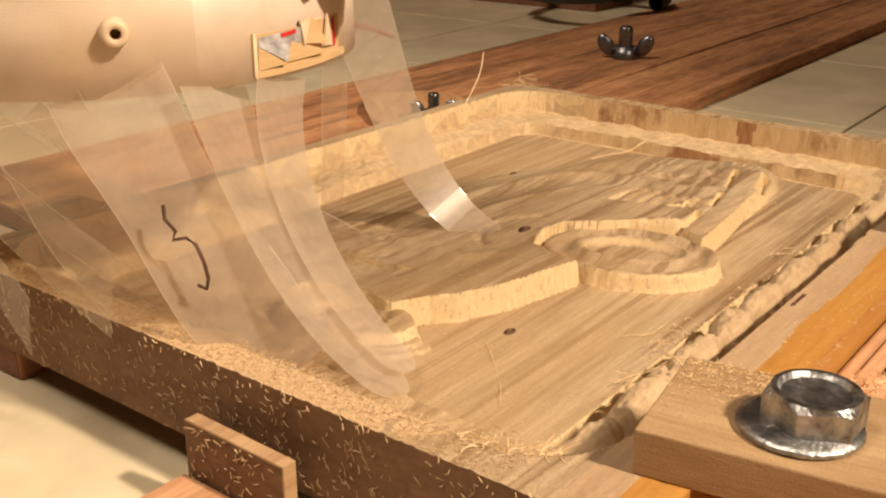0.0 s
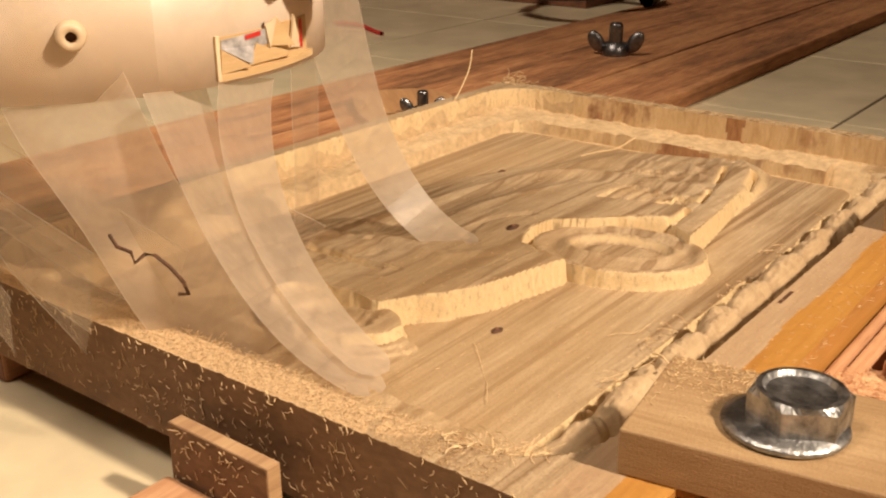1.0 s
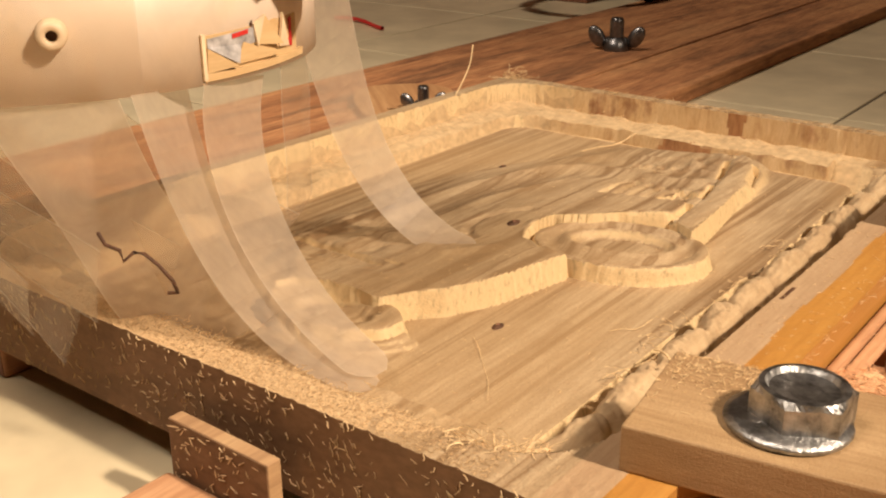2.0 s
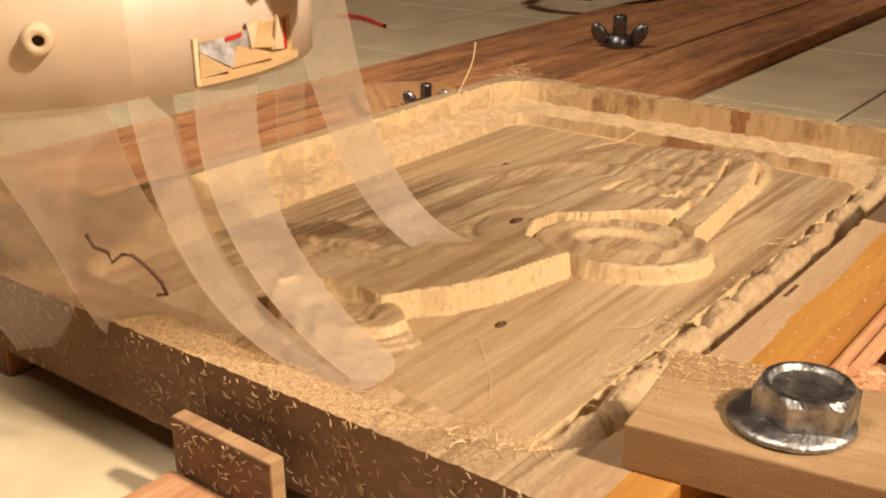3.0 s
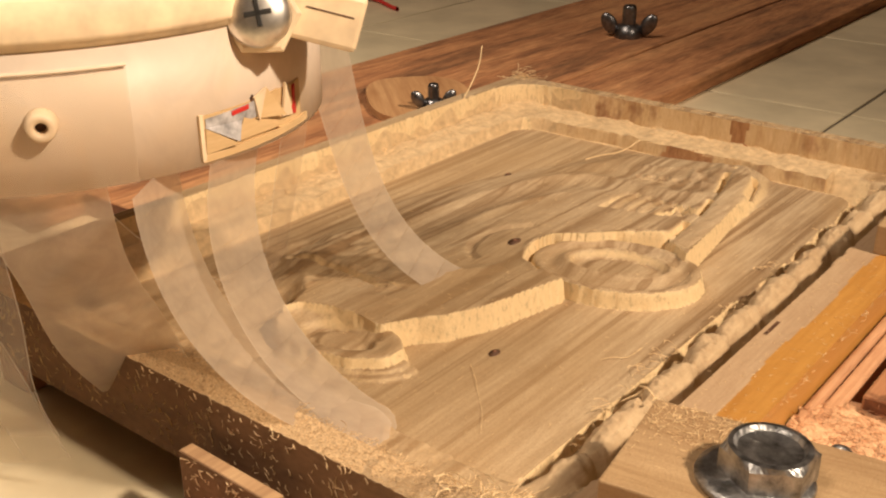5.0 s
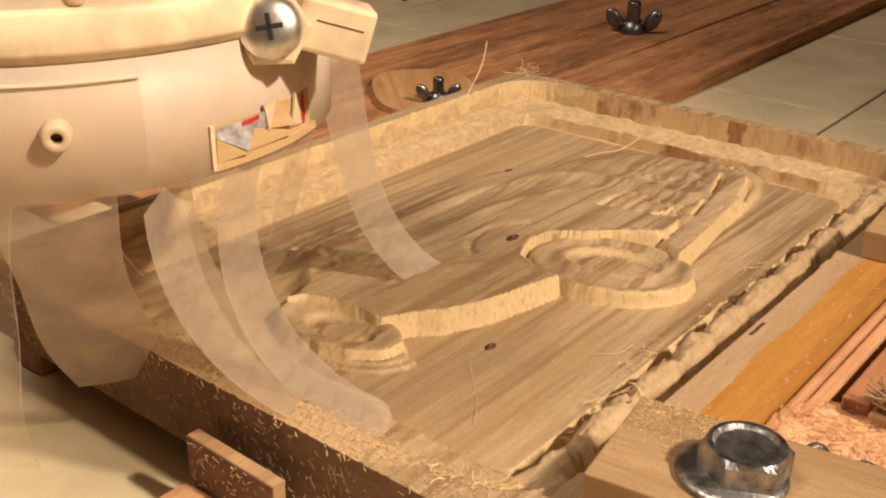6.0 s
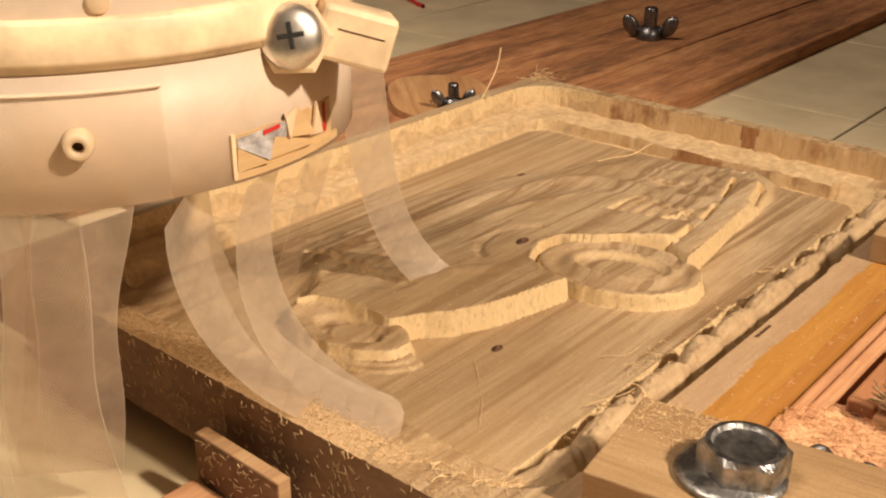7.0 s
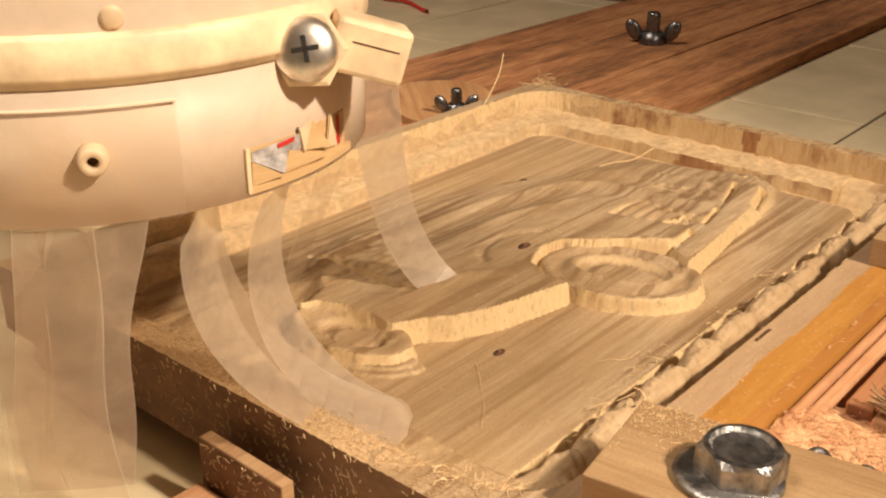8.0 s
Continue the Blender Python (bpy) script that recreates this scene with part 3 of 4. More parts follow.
def tube(points, radius, sides=6, bm=None):
    """A thin round cord through points."""
    b = bm or bmesh.new()
    pts = [Vector(p) for p in points]
    rings = []
    for i, p in enumerate(pts):
        d = (pts[min(i + 1, len(pts) - 1)] - pts[max(i - 1, 0)]).normalized()
        u = d.orthogonal().normalized()
        w = d.cross(u)
        rings.append([b.verts.new(p + radius * (u * math.cos(6.2832 * k / sides) + w * math.sin(6.2832 * k / sides))) for k in range(sides)])
    for p, q in zip(rings, rings[1:]):
        for k in range(sides):
            b.faces.new((p[k], p[(k + 1) % sides], q[(k + 1) % sides], q[k]))
    return b


def cord(name, points, radius, mat, label, category):
    x, y, z = points[0]
    top = thing(name, (x, y, z), label, category)
    part("cord", tube([(a - x, b - y, c - z) for a, b, c in points], radius, 10), mat, top, smooth=True)


cord("black_cable", [(-33 + 5.0 * math.cos(k * 0.2) + 0.0, 58 + 5.5 * math.sin(k * 0.2), -1.42 + 0.03 * k) for k in range(34)], 0.55, BLACK, "loop of thick black cable lying on the planks", "cable")
cord("red_wire", [(-44 + k * 0.9, 43 - 0.15 * k + 0.5 * math.sin(k * 0.7), -2.62 + 0.05 * math.sin(k)) for k in range(7)], 0.13, RED, "thin red wire lying on the tiles", "wire")


# ---- loose shavings and dust ----
dice = random.Random(11)


def curl(b, at, length, radius, turn, up=0.3, twist=2.5):
    """One shaving: a short bent three-sided fibre."""
    n = 5
    pts, ang, p = [], turn, Vector(at)
    lift = dice.uniform(-0.2, 1.0) * up
    for i in range(n + 1):
        pts.append(p.copy())
        ang += dice.uniform(-1, 1) * twist / n + twist * 0.12
        p = p + Vector((math.cos(ang), math.sin(ang), lift * (1 - 1.6 * i / n))) * (length / n)
    tube(pts, radius * 0.5, 3, b)


def heap_of(name, label, mat, makers):
    b = bmesh.new()
    makers(b)
    return tagged(new(name, mesh_of(b, name, mat)), label, "sawdust", kind="stuff")


def front_flecks(b):
    for _ in range(900):
        x, z = dice.uniform(-15.5, 0.2), -1.9 * dice.random()
        if dice.random() < 0.25 + 0.35 * math.sin(x * 1.7) ** 2:
            continue
        a, l = dice.gauss(1.2, 0.9), dice.uniform(0.05, 0.2)
        pts = [(x, -0.012, z), (x + 0.5 * l * math.cos(a), -0.03, z + 0.5 * l * math.sin(a)), (x + l * math.cos(a + 0.5), -0.015, z + l * math.sin(a + 0.25))]
        tube(pts, dice.uniform(0.006, 0.012), 3, b)
    for _ in range(110):
        x, z = dice.uniform(-7.3, -4.9), -0.9 - 2.0 * dice.random()
        a, l = dice.uniform(0, 6.28), dice.uniform(0.05, 0.2)
        tube([(x, -0.745, z), (x + l * math.cos(a), -0.75, z + l * math.sin(a))], 0.011, 3, b)


def rim_flecks(b):
    for _ in range(4200):
        x, y = -15.5 + 14.6 * dice.random() ** 1.15, 0.04 + 0.78 * dice.random()
        curl(b, (x, y, 0.012), dice.uniform(0.03, 0.11), dice.uniform(0.006, 0.013), dice.uniform(0, 6.28), 0.25)
    for _ in range(260):
        x, y = dice.gauss(-8.0, 2.6), 0.75 + abs(dice.gauss(0, 0.12))
        curl(b, (x, y, dice.uniform(-0.2, 0.05)), dice.uniform(0.1, 0.3), 0.012, dice.uniform(0, 6.28), 0.5)


def fray(b):
    for _ in range(90):
        x = dice.uniform(-2.0, -0.55)
        y = 0.75 + 0.9 * max(0, x + 1.4) ** 1.5 + dice.gauss(0, 0.07)
        curl(b, (x, y, -0.05), dice.uniform(0.15, 0.55), dice.uniform(0.010, 0.022), dice.uniform(0, 6.28), 1.1)
    for _ in range(170):
        x = dice.uniform(-9.5, -1.8)
        curl(b, (x, 0.79 + 0.04 * math.sin(x * 3) + dice.gauss(0, 0.03), -0.03), dice.uniform(0.06, 0.22), dice.uniform(0.008, 0.016), dice.gauss(0.3, 1.0), 0.5)
    for x0, y0 in ((-1.85, 8.6), (-1.8, 11.6), (-1.75, 14.5), (-2.0, 7.7), (-1.8, 6.0)):
        for _ in range(6):
            curl(b, (x0 + dice.gauss(0, 0.12), y0 + dice.gauss(0, 0.2), -1.15 + 0.15 * dice.random()), dice.uniform(0.2, 0.6), 0.016, dice.uniform(0, 6.28), 0.9, 4)
    for _ in range(260):
        y = dice.uniform(3.0, 21.5)
        curl(b, (-1.18 + dice.gauss(0, 0.18), y, -0.78 + dice.gauss(0, 0.05)), dice.uniform(0.08, 0.3), 0.013, dice.gauss(1.57, 0.7), 0.4)
    for _ in range(60):
        x = dice.uniform(-15.5, -1.0)
        curl(b, (x, 22.35 + dice.gauss(0, 0.3), -0.66 + 0.05 * dice.random()), dice.uniform(0.1, 0.32), 0.016, dice.gauss(0, 0.7), 0.4)
    for _ in range(30):
        curl(b, (-15.45 + dice.gauss(0, 0.3), dice.uniform(9, 22), -0.64), dice.uniform(0.15, 0.5), 0.02, dice.gauss(1.57, 0.8), 0.5)
    for _ in range(220):
        x = dice.uniform(-16.4, -2)
        curl(b, (x, 23.3 + 0.3 * dice.random(), 0.0), dice.uniform(0.1, 0.35), 0.012, dice.uniform(0, 6.28), 0.8)
    for _ in range(40):
        curl(b, (-16.3 + dice.gauss(0, 0.25), 23.6 + dice.gauss(0, 0.15), 0.0), dice.uniform(0.3, 1.0), 0.02, dice.uniform(0, 6.28), 1.2, 4)


def long_strands(b):
    for p, q, sag, r in (((-10.2, 18.7, -0.85), (-9.4, 21.0, -0.6), 0.25, 0.022), ((-16.2, 19.7, 0.0), (-17.2, 22.2, 1.4), 0.15, 0.025), ((-2.05, 5.65, -1.1), (-1.05, 6.8, -0.45), 0.12, 0.013),
                         ((-5.25, 5.75, -1.17), (-3.4, 3.7, -1.17), 0.12, 0.005), ((-3.04, 7.7, -1.16), (-2.5, 8.7, -1.1), 0.15, 0.008), ((-1.2, 6.1, -0.4), (-0.6, 5.5, -0.2), 0.2, 0.02)):
        p, q = Vector(p), Vector(q)
        tube([p.lerp(q, k / 10) + Vector((sag * math.sin(k * 0.31), 0.02 * math.sin(k * 1.1), 0.03 * math.sin(k * 0.9))) for k in range(11)], r, 4, b)


def floor_crumbs(b):
    for _ in range(700):
        x, y = dice.uniform(-14, -2.2), dice.uniform(2.6, 21)
        z = float(milled(np.array([[x]]), np.array([[y]]))[0, 0])
        curl(b, (x, y, z + 0.01), dice.uniform(0.03, 0.14), 0.007, dice.uniform(0, 6.28), 0.2)


def clamp_crumbs(b):
    for _ in range(420):
        u, v = dice.uniform(0.05, 2.2), 2.72 - abs(dice.gauss(0, 0.7))
        a = radians(9)
        curl(b, (0.55 + u * math.cos(a) - v * math.sin(a), 1.42 + u * math.sin(a) + v * math.cos(a), 0.79), dice.uniform(0.04, 0.2), 0.011, dice.uniform(0, 6.28), 0.4)
    for _ in range(160):
        curl(b, (dice.uniform(0.0, 1.4), dice.uniform(4.4, 14.5), 0.01), dice.uniform(0.03, 0.12), 0.009, dice.uniform(0, 6.28), 0.3)
    for _ in range(70):
        y = dice.uniform(4.6, 14.5)
        curl(b, (1.5 + dice.gauss(0, 0.04), y, -0.02), dice.uniform(0.06, 0.2), 0.010, dice.uniform(0, 6.28), 0.5)


def bed_heap(b):
    n = 46
    rows = []
    for i in range(n):
        row = []
        for j in range(n):
            x, y = 1.5 + 5.0 * i / (n - 1), 4.6 + 4.6 * j / (n - 1)
            h = 0.32 * math.exp(-((y - 7.3) / 1.5) ** 2) + 0.10 * noise.noise((x * 1.6, y * 1.6, 0)) + 0.07 * noise.noise((x * 5, y * 5, 3))
            row.append(b.verts.new((x, y, -1.06 + max(0.0, h))))
        rows.append(row)
    for i in range(n - 1):
        for j in range(n - 1):
            b.faces.new((rows[i][j], rows[i + 1][j], rows[i + 1][j + 1], rows[i][j + 1]))
    for _ in range(1500):
        x, y = dice.uniform(1.5, 6.0), min(8.9, dice.gauss(7.3, 1.0))
        h = 0.32 * math.exp(-((y - 7.3) / 1.5) ** 2)
        curl(b, (x, y, -1.03 + h), dice.uniform(0.08, 0.35), dice.uniform(0.010, 0.02), dice.uniform(0, 6.28), 0.7)
    for _ in range(260):
        curl(b, (dice.uniform(1.6, 6), dice.uniform(8.6, 16), -0.66), dice.uniform(0.05, 0.2), 0.01, dice.uniform(0, 6.28), 0.4)


heap_of("front_shavings", "pale shavings stuck to the board's dark front face", CHIP, front_flecks)
heap_of("rim_sawdust", "fine pale sawdust lying on the front rim", DUST, rim_flecks)
heap_of("torn_fibres", "torn pale fibres along the milled groove", CHIP, fray)
heap_of("long_shavings", "long thin curled wood shavings", CHIP, long_strands)
heap_of("floor_crumbs", "tiny wood crumbs on the milled floor", CHIP, floor_crumbs)
heap_of("clamp_crumbs", "sawdust crumbs on the clamp and board edge", CHIP, clamp_crumbs)
heap_of("bed_sawdust", "heap of pinkish sawdust and shavings on the bed", PINKDUST, bed_heap)


def wood_chip(at, turn):
    """A broad curled chip torn off the rim."""
    top = thing("wood_chip", at, "broad pale curled wood chip lying on the board's corner", "wood chip", turn)
    b = bmesh.new()
    rows = []
    for i in range(9):
        a = radians(-50 + 100 * i / 8)
        w = 0.34 + 0.08 * math.sin(i * 1.3)
        rows.append([b.verts.new((0.75 * math.sin(a), v * w, r * math.cos(a) - 0.33)) for v, r in ((-1, 0.52), (1, 0.52), (1, 0.47), (-1, 0.47))])
    for p, q in zip(rows, rows[1:]):
        for k in range(4):
            b.faces.new((p[k], p[(k + 1) % 4], q[(k + 1) % 4], q[k]))
    b.faces.new(rows[0][::-1])
    b.faces.new(rows[-1])
    bmesh.ops.recalc_face_normals(b, faces=b.faces)
    part("chip", b, CHIP, top, smooth=True)


wood_chip((-14.75, 1.35, -0.66), 30)


def bristles():
    top = thing("bristle_tuft", (3.6, 8.75, -0.55), "frayed tuft of grey-brown bristles on the slat", "bristle tuft")
    for k in range(60):
        a = dice.gauss(2.2, 0.5)
        b = tube([(dice.gauss(0, 0.10), dice.gauss(0, 0.1), 0.02), (0.35 * math.cos(a), 0.35 * math.sin(a) * 0.6, 0.25 + dice.gauss(0, 0.08)), (0.75 * math.cos(a), 0.7 * math.sin(a) * 0.6, 0.3 + dice.gauss(0, 0.15))], 0.02, 4)
        part("bristle", b, FUZZ, top)


bristles()


def bed_screw(at, tip):
    top = thing("bed_screw", at, "worn steel screw head in the sawdust", "screw", group="bed screws")
    ob = part("screw_head", lathe([(0, 0.30), (0.10, 0.30), (0.13, 0.33), (0.20, 0.32), (0.26, 0.24), (0.27, 0.1), (0.2, 0.0), (0.2, -0.3)], 24), ZINC, top, smooth=True)
    ob.rotation_euler = (radians(tip), radians(tip * 0.6), 0)


bed_screw((2.72, 6.6, -0.86), 6)
bed_screw((3.62, 6.7, -0.88), 24)


# ---- dust shoe ----
SC, SR, SZ = (-11.68, 0.71), 5.68, 4.5
shoe = thing("dust_shoe", (SC[0], SC[1], 0), "milky plastic router dust shoe with a skirt of clear plastic strips", "dust shoe")
part("lower_ring", lathe([(SR, SZ), (SR, SZ + 2.42), (SR - 0.12, SZ + 2.42), (SR - 0.12, SZ), (SR, SZ)], 96), MILK, shoe, smooth=True)
part("clamp_band", lathe([(SR - 0.1, SZ + 2.42), (SR + 0.04, SZ + 2.42), (SR + 0.05, SZ + 2.52), (SR + 0.11, SZ + 2.55), (SR + 0.13, SZ + 2.62), (SR + 0.13, SZ + 3.2), (SR + 0.06, SZ + 3.28), (SR - 0.1, SZ + 3.28)], 96), CREAM, shoe, "cream plastic band", smooth=True)
part("upper_ring", lathe([(SR - 0.1, SZ + 3.2), (SR - 0.15, SZ + 7), (SR - 0.3, SZ + 7.2), (0, SZ + 7.2)], 96), MILK, shoe, smooth=True)
part("inner_sleeve", lathe([(SR - 0.5, SZ + 0.5), (SR - 0.5, SZ + 6.9), (SR - 0.6, SZ + 6.9), (SR - 0.6, SZ + 0.5), (SR - 0.5, SZ + 0.5)], 64), CREAM, shoe, smooth=True)


part("clear_wrap", lathe([(SR + 0.045, SZ - 0.02), (SR + 0.05, SZ + 2.05), (SR + 0.03, SZ + 2.07)], 60, -165, -19), WRAP, shoe, "clear plastic sheet wrapped round the ring", True)
# pale bead added to draw the highlight line on the sheet's upper edge
part("wrap_glint_lip", lathe([(SR + 0.02, SZ + 2.03), (SR + 0.07, SZ + 2.05), (SR + 0.075, SZ + 2.08), (SR + 0.02, SZ + 2.1)], 60, -165, -19), GLINT, shoe, "pale glossy bead drawn for the glint along the sheet edge", True)


def on_ring(angle, z, r=SR):
    return Vector((r * math.cos(radians(angle)), r * math.sin(radians(angle)), z))


def radial(ob, angle, z, r):
    ob.location = on_ring(angle, z, r) * CM
    ob.rotation_euler = (radians(90), 0, radians(angle + 90))


# dark brown disc in the stub's hole puts its shade into the colour
radial(part("bore_shade", lathe([(0.105, 0.36), (0.105, 0.2), (0.0, 0.2)], 24), KNOT, shoe), -33.5, 5.72, SR - 0.1)
radial(part("hose_stub", lathe([(0.10, 0.2), (0.10, 0.40), (0.12, 0.43), (0.21, 0.43), (0.24, 0.39), (0.29, 0.0)], 32), NUB, shoe, "short plastic hose stub", True), -33.5, 5.72, SR - 0.1)
radial(part("upper_stub", lathe([(0, 0.13), (0.14, 0.13), (0.19, 0.10), (0.21, 0.0)], 24), NUB, shoe, "", True), -27.5, 8.0, SR - 0.15)


def patch(name, a0, a1, z00, z01, z10, z11, r, mat, label=""):
    """A curved plate on the ring between two angles; its lower and upper heights at each end."""
    b = bmesh.new()
    cols, n = [], 12
    for k in range(n + 1):
        f = k / n
        a = a0 + (a1 - a0) * f
        lo, hi = z00 + (z10 - z00) * f, z01 + (z11 - z01) * f
        cols.append([b.verts.new(on_ring(a, z, q)) for z, q in ((lo, r - 0.08), (lo, r), (hi, r), (hi, r - 0.08))])
    for p, q in zip(cols, cols[1:]):
        for j in range(3):
            b.faces.new((p[j], q[j], q[j + 1], p[j + 1]))
    b.faces.new(cols[0])
    b.faces.new(cols[-1][::-1])
    return part(name, b, mat, shoe, label)


# a wooden-framed slot in the ring, with torn tape in it
patch("slot_back", -6.6, 22, 4.62, 5.42, 4.66, 5.50, SR + 0.02, TAN, "tan wooden slot")
patch("slot_sill", -6.8, 24, 4.58, 4.72, 4.62, 4.76, SR + 0.07, TAN)
patch("slot_side", -7.0, -6.2, 4.6, 5.45, 4.6, 5.45, SR + 0.07, CREAM)
patch("tape", -5.6, 6.5, 5.02, 5.36, 5.14, 5.44, SR + 0.04, GREY, "crumpled grey tape")
patch("tape", -2.4, 1.2, 4.78, 5.1, 4.98, 5.2, SR + 0.045, GREY, "crumpled grey tape")
patch("wedge", 6.6, 13.5, 4.86, 5.46, 4.80, 5.50, SR + 0.06, TAN)
def scrap(name, corners, mat, label=""):
    """A folded three-cornered scrap with some thickness; corners: angle, height, how far it stands off."""
    b = bmesh.new()
    front = [b.verts.new(on_ring(a, z, SR + out)) for a, z, out in corners]
    rear = [b.verts.new(on_ring(a, z, SR + out - 0.05)) for a, z, out in corners]
    b.faces.new(front)
    b.faces.new(rear[::-1])
    for k in range(3):
        b.faces.new((front[k], rear[k], rear[(k + 1) % 3], front[(k + 1) % 3]))
    bmesh.ops.recalc_face_normals(b, faces=b.faces)
    return part(name, b, mat, shoe, label)


scrap("folded_scrap", ((-6.0, 4.72, 0.05), (0.4, 4.80, 0.18), (-5.8, 5.2, 0.06)), TAN, "tan folded scrap")
scrap("folded_scrap", ((-5.8, 5.2, 0.07), (0.4, 4.84, 0.2), (2.4, 5.16, 0.06)), GREY)
scrap("folded_scrap", ((0.6, 4.8, 0.08), (13.0, 4.82, 0.14), (3.0, 5.2, 0.06)), TAN, "tan folded scrap")
scrap("folded_scrap", ((6.2, 5.1, 0.07), (13.2, 5.02, 0.22), (9.4, 5.62, 0.08)), TAN, "tan folded scrap")
scrap("folded_scrap", ((6.0, 5.5, 0.06), (9.2, 5.64, 0.1), (6.4, 5.06, 0.12)), CREAM)
scrap("folded_scrap", ((13.6, 4.95, 0.1), (17.6, 4.9, 0.08), (15.0, 5.6, 0.12)), CREAM)
patch("dark_slit", 5.4, 6.0, 5.28, 5.5, 5.3, 5.56, SR + 0.03, KNOT)
patch("dark_slit", -5.4, -4.9, 4.74, 5.16, 4.74, 5.14, SR + 0.045, KNOT)
patch("red_mark", 0.2, 4.4, 5.30, 5.38, 5.34, 5.42, SR + 0.06, RED, "red printed dash")
patch("red_mark", 17.6, 19.4, 4.90, 4.98, 4.86, 5.10, SR + 0.05, RED, "red printed mark")
patch("red_mark", 18.6, 19.4, 5.0, 5.42, 5.0, 5.46, SR + 0.05, RED, "red printed mark")

# the band's lug with its cross-head screw
lug = part("lug", box(-0.2, 1.25, -0.45, 0.5, -0.52, 0.52, 0.10), CREAM, shoe, "square-ended cream lug")
lug.matrix_basis = Matrix.Translation(Vector((5.95, 1.5, 7.08)) * CM) @ pose(0, 0, 0, 0, 0, 52) @ pose(0, 0, 0, 0, 17, 0)
part("crack", box(0.15, 1.05, -0.462, -0.44, 0.10, 0.125, 0), KNOT, lug, "thin dark crack")
washer = part("lug_collar", lathe([(0.2, -0.5), (0.74, -0.5), (0.74, -0.05), (0.66, 0.0), (0.2, 0.0)], 6), CREAM, shoe)
aim = (Vector((1, -0.95, 0.4))).to_track_quat("Z", "Y").to_matrix().to_4x4()
washer.matrix_basis = Matrix.Translation(Vector((5.96, 0.66, 7.05)) * CM) @ aim
screw = part("pan_screw", lathe([(0, 0.30), (0.2, 0.285), (0.36, 0.22), (0.46, 0.1), (0.49, 0.0), (0.2, 0.0)], 40), CHROME, shoe, "shiny cross-head screw", True)
screw.matrix_basis = Matrix.Translation(Vector((5.98, 0.60, 7.07)) * CM) @ aim @ Matrix.Diagonal((1.22, 1.22, 0.85, 1))
# black bars proud of the head stand in for the cross recess's shade
for turn in (0, 90):
    slot = part("cross_shade_bar", box(-0.2, 0.2, -0.036, 0.036, 0.18, 0.315, 0.01), BLACK, screw)
    slot.matrix_basis = pose(0, 0, 0, 0, 0, turn + 8)

# skirt: stiff curved films that turn at their root
FLAPS = []
rng = random.Random(4)


def film_rows(b, centre, widths, across, arch=0.05):
    """A film along a list of centre points, with widths and cross directions; its outer columns are the cut edges."""
    rows = []
    for p, w, (u, nrm) in zip(centre, widths, across):
        places = [-0.5, 0.022 / w - 0.5, -0.25, 0.0, 0.25, 0.5 - 0.022 / w, 0.5]
        rows.append([b.verts.new(p + u * k * w + nrm * arch * (1 - 4 * k * k)) for k in places])
    for p, q in zip(rows, rows[1:]):
        for k in range(6):
            b.faces.new((p[k], q[k], q[k + 1], p[k + 1])).material_index = 1 if k in (0, 5) else 0


def bent(bend, heading, length, n, tan, power):
    """Points, directions and cross directions of a strip that hangs from the origin and bends towards a heading."""
    way = Vector((math.cos(radians(heading)), math.sin(radians(heading)), 0))
    p, out = Vector((0, 0, 0)), []
    for i in range(n):
        phi = radians(bend * (i / (n - 1)) ** power)
        d = way * math.sin(phi) + Vector((0, 0, -1)) * math.cos(phi)
        w = (tan - d * tan.dot(d)).normalized()
        out.append((p.copy(), d, w))
        p = p + d * (length / n)
    return out


def tangent(angle):
    return Vector((-math.sin(radians(angle)), math.cos(radians(angle)), 0))


def flap(angle, width, length, bend, heading, keys, root=(0.3, -0.14), power=1.4, twist=0, tip=1.0, mat=None):
    """keys: seconds, degrees by which it leans along the ring, degrees by which it swings out."""
    b = bmesh.new()
    pts = bent(bend, heading - angle, length, 24, tangent(twist), power)
    film_rows(b, [p for p, d, w in pts], [width * (1 + 0.06 * math.sin(i * 0.4 + angle)) * (1 + (tip - 1) * i / 23) * (1 if tip == 1 or i < 19 else (0.97, 0.93, 0.87, 0.78, 0.62)[i - 19]) for i in range(24)], [(w, w.cross(-d)) for p, d, w in pts])
    ob = part("skirt_strip", b, mat or FILM, shoe, smooth=True)
    ob.data.materials.append(EDGE)
    FLAPS.append((ob, angle, keys, root))


BANDS = []
LINKS = 12
BAND_TIMES = (0, 1.5, 3.5, 5.5, 6.5, 8)


def turns(p0, p1, power):
    """Angle of each link of a trailing strip from straight down."""
    return [p0 + (p1 - p0) * ((k + 0.5) / LINKS) ** power for k in range(LINKS)]


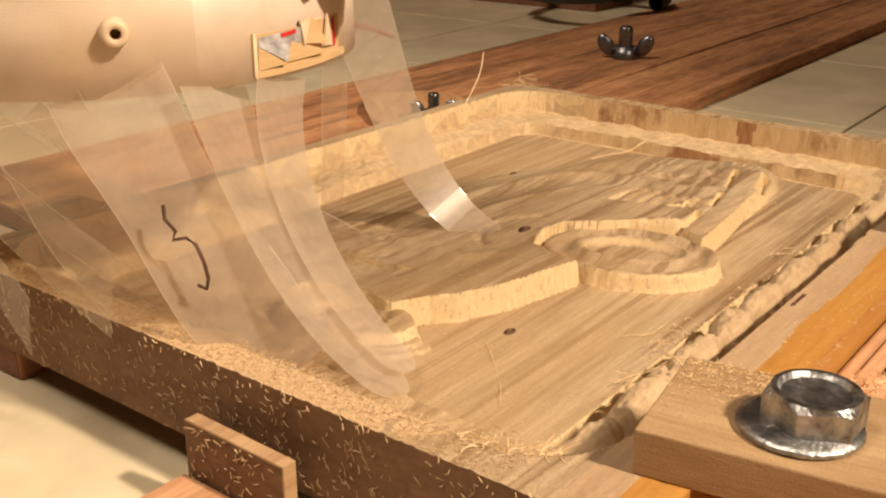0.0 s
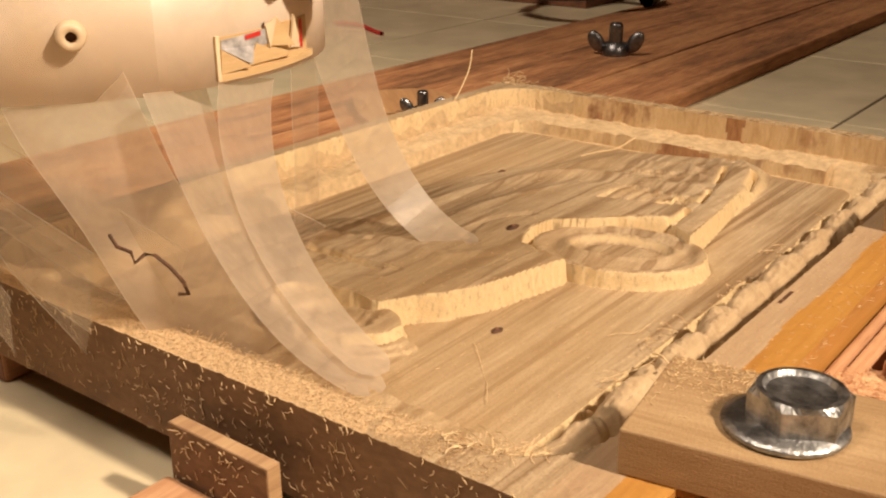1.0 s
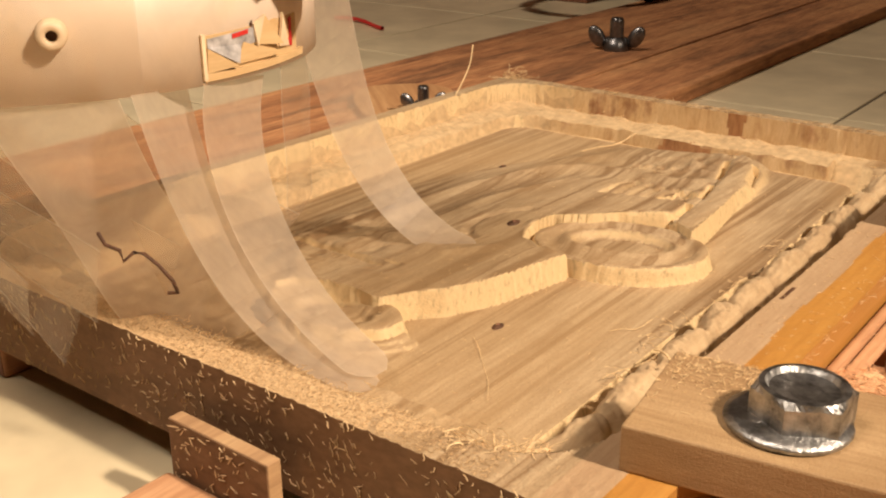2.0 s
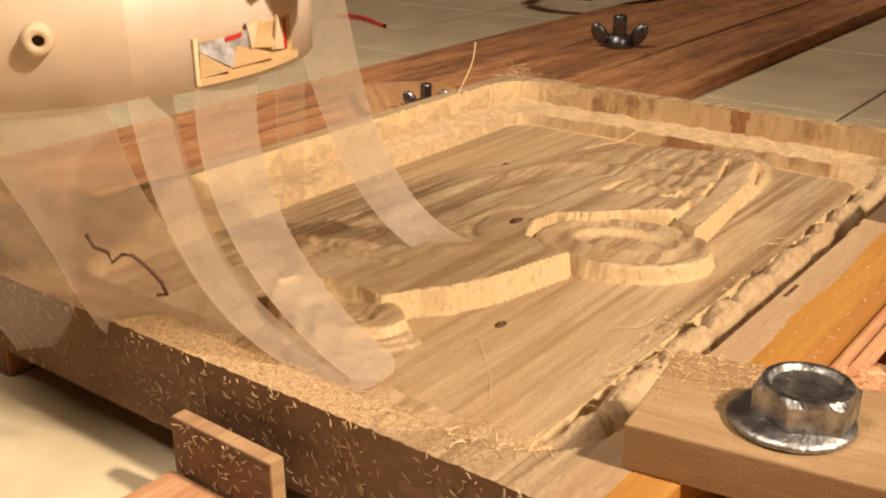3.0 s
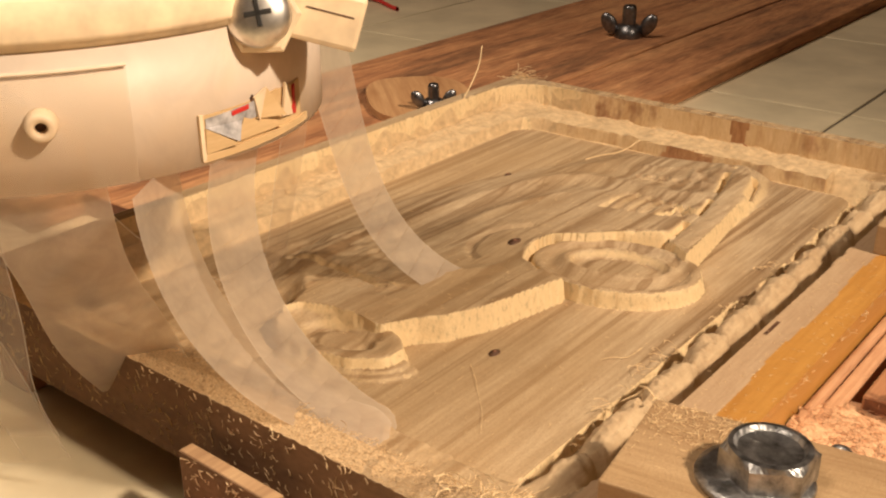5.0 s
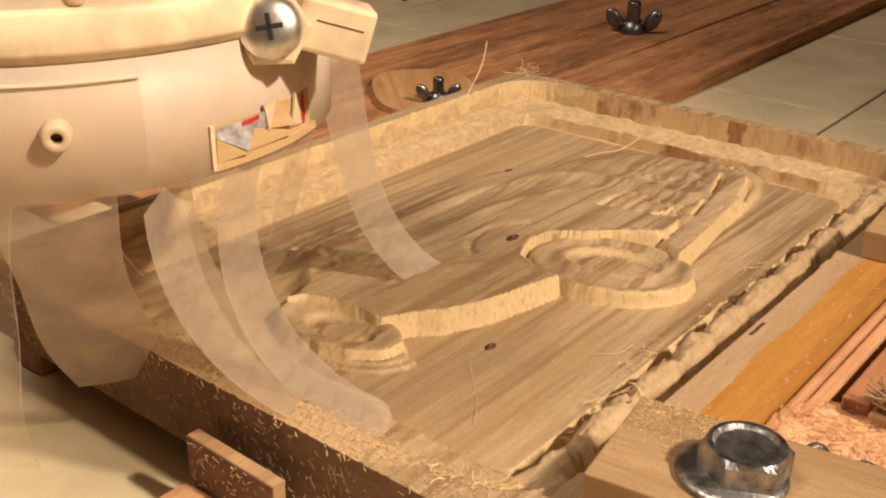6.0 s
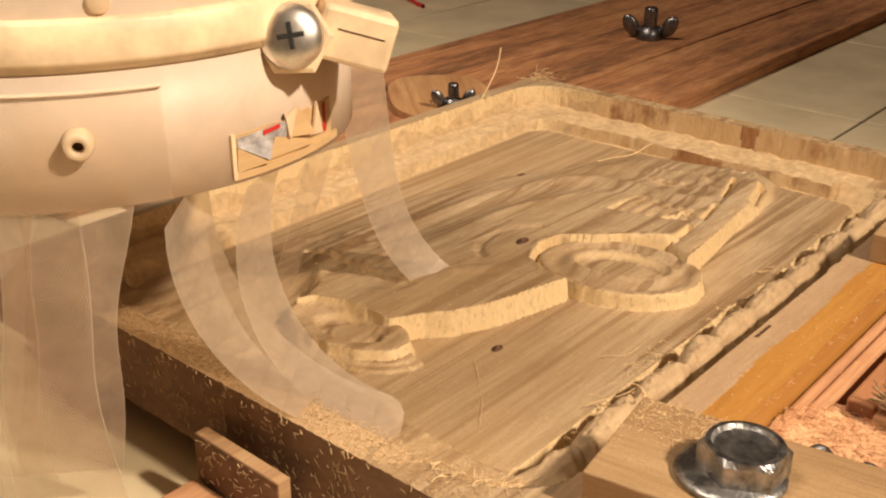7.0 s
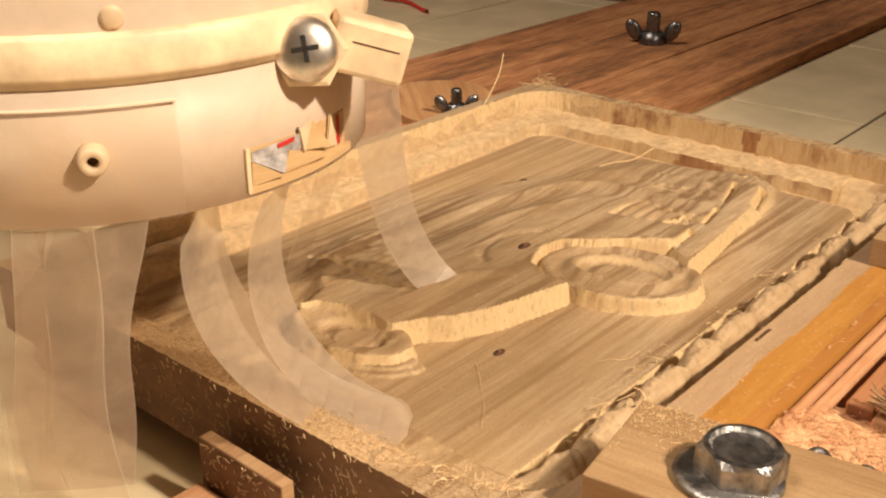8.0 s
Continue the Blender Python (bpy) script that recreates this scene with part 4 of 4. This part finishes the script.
def band(angle, z, r, length, width, tip, rows, mat, above=0.0):
    """A strip of stiff links that bends more or less as it trails; rows: heading, first and last angle, how late it bends, lean."""
    mean = [sum(v) / len(rows) for v in zip(*(turns(*row[1:4]) for row in rows))]
    step = length / LINKS
    links = []
    for k in range(LINKS):
        nxt = mean[min(k + 1, LINKS - 1)] - mean[max(k - 1, 0)]
        half = radians(nxt / 2) / (2 * step)
        b = bmesh.new()
        pts = [Vector((0, -half * s * (step - s), -s)) for s in (0, step / 3, 2 * step / 3, step)]
        if k == 0:
            pts[0].z = above
        wide = [width * (1 + (tip - 1) * (k + i / 3) / LINKS) * (0.35 if k == LINKS - 1 and i == 3 else 0.82 if k == LINKS - 1 and i == 2 else 1) for i in range(4)]
        film_rows(b, pts, wide, [(Vector((1, 0, 0)), Vector((0, -1, 0)))] * 4, 0.0)
        ob = part("skirt_strip" if k == 0 else "strip_fold", b, mat, shoe, smooth=True)
        ob.data.materials.append(EDGE)
        links.append(ob)
    BANDS.append((links, angle, z, r, step, rows))


def band_motion(links, angle, z, r, step, rows):
    keys = [[] for _ in links]
    for t in sorted(set(BAND_TIMES) | {0.5, 1.0, 2.25, 3.0, 4.0, 4.6, 6.0, 7.0, 7.5}):
        heading, p0, p1, power, lean = (float(np.interp(t, BAND_TIMES, [row[i] for row in rows])) for i in range(5))
        base = Matrix.Translation(on_ring(angle, z, r)) @ pose(0, 0, 0, 0, 0, heading - 90) @ pose(0, 0, 0, 0, lean, 0)
        p = Vector((0, 0, 0))
        for k, phi in enumerate(turns(p0, p1, power)):
            m = base @ Matrix.Translation(p) @ pose(0, 0, 0, phi, 0, 0)
            m.translation = m.translation * CM
            keys[k].append((t, m))
            p = p + Vector((0, math.sin(radians(phi)), -math.cos(radians(phi)))) * step
    for ob, row in zip(links, keys):
        walk(ob, row)


def keyed(*pairs):
    """Keys of lean and swing at six times of the travel."""
    return [(t, lean, swing) for t, (lean, swing) in zip((0, 1.5, 3.5, 5.5, 6.5, 8), pairs)]


# strips that trail over the carving
band(-15.5, 4.64, 5.56, 7.25, 2.6, 0.55, ((20.7, 23.9, 65.7, 2.22, -11.6), (26.6, 18.8, 77.0, 2.15, -9.0), (38.4, 4.7, 84.8, 1.44, -9.5), (34.9, -1.1, 83.5, 1.18, 1.2), (34.5, -6.8, 82.8, 1.09, 6.6), (35.6, -15.2, 84.9, 1.04, 10.2)), HAZE, -0.12)
band(2.1, 4.51, 5.52, 6.85, 1.85, 0.75, ((14.2, -7.3, 58.2, 0.64, -16.7), (10.4, -11.0, 65.9, 0.72, -10.3), (9.5, -16.7, 67.9, 0.68, -1.7), (23.4, -13.3, 77.9, 1.12, -4.2), (27.1, -20.0, 83.3, 1.19, -0.2), (27.1, -25.0, 86.0, 1.24, 4.2)), HAZE)
band(47.9, 5.04, 5.9, 7.72, 1.8, 0.55, ((-10.8, -7.3, 98.3, 3.26, 25.6), (-2.4, -3.8, 98.6, 2.3, 18.2), (3.8, -1.7, 97.0, 2.78, 19.9), (19.4, 0.8, 98.2, 2.84, 19.7), (9.9, -8.4, 98.0, 3.72, 24.4), (3.2, -13.7, 98.0, 3.84, 24.7)), HAZE, 1.2)
flap(23.8, 1.6, 4.3, -4, 53, keyed((2.9, -2.7), (10.4, -3.0), (15.1, -6.4), (8.5, -16.2), (-0.1, -14.1), (-1.0, -20.0)), power=1.2)
# two that fall off the board's front edge on the way
flap(-36.5, 2.1, 6.8, 16, 95.3, [(0, 22, 22), (1.5, 20, 2), (3.5, 13, -10), (5.5, 3.0, -24), (5.95, 1, -25), (6.3, -13, -4), (8, -14, -3)], power=0.9, mat=HAZE)
flap(-53, 2.2, 6.8, 16, 71, [(0, 24, 2), (1.5, 14, -9), (3.5, -5, -24), (4.8, -8, -29), (5.15, -12, -4), (8, -13, -3)], power=1.4, mat=FILM)
for a in (-44, *range(-172, -60, 13)):
    j, k = rng.uniform(-1.5, 1.5), rng.uniform(-4, 4)
    if a > -120:
        slip = 5.95 if a > -50 else 4.8
        flap(a + j, 2.0, 7.4, 18 + k, a + 70, [(0, 44 + k, -18), (1.5, 44 + k, -24), (3.0, 32, -40), (slip, 14, -44), (slip + 0.35, -4, -3), (8.0, -6, -2)])
    elif a % 2:
        flap(a + j, 1.5, 6.0, 15, a, [(0, 0, 4), (8, 0, 0)])

thread = part("dark_thread", tube([(-0.45, 0.05, 0.9), (-0.42, 0.0, 0.65), (-0.2, -0.05, 0.45), (-0.3, 0.0, 0.25), (-0.05, 0.04, 0.3), (0.15, 0.0, 0.2), (0.3, -0.04, -0.1), (0.34, 0.0, -0.45), (0.26, 0.05, -0.68), (0.1, 0.02, -0.6)], 0.036, 5), KNOT, shoe, "dark curled thread", True)
THREAD = [(0.0, -7.97, 0.23), (1.0, -7.7, -0.36), (1.5, -7.7, -0.5), (3.5, -7.91, -0.88), (4.2, -8.72, -0.01), (5.5, -10.47, -1.32), (6.0, -10.38, -1.26), (6.5, -13.53, -3.50), (8.0, -12.70, -4.56)]


def motions():
    walk(shoe, [(t, pose((SC[0] + x) * CM, (SC[1] + y) * CM, 0)) for t, x, y in SHOE])
    rows = []
    for t, x, y in THREAD:
        sx, sy = (float(np.interp(t, [k[0] for k in SHOE], [k[i] for k in SHOE])) for i in (1, 2))
        rows.append((t, pose((x - SC[0] - sx) * CM, (y - SC[1] - sy) * CM, 1.9 * CM, 0, -30 * min(t, 1.0), 25)))
    walk(thread, rows)
    stops = sorted([k[0] for k in SHOE] + [4.8, 5.15, 5.9, 6.3])
    for ob, angle, keys, (up, out) in FLAPS:
        rows = []
        for t in stops:
            lean, swing = (float(np.interp(t, [k[0] for k in keys], [k[i] for k in keys])) for i in (1, 2))
            rows.append((t, Matrix.Translation(on_ring(angle, SZ + up, SR + out) * CM) @ pose(0, 0, 0, 0, 0, angle) @ pose(0, 0, 0, lean, 0, 0) @ pose(0, 0, 0, 0, -swing, 0)))
        walk(ob, rows)
    for row in BANDS:
        band_motion(*row)


motions()
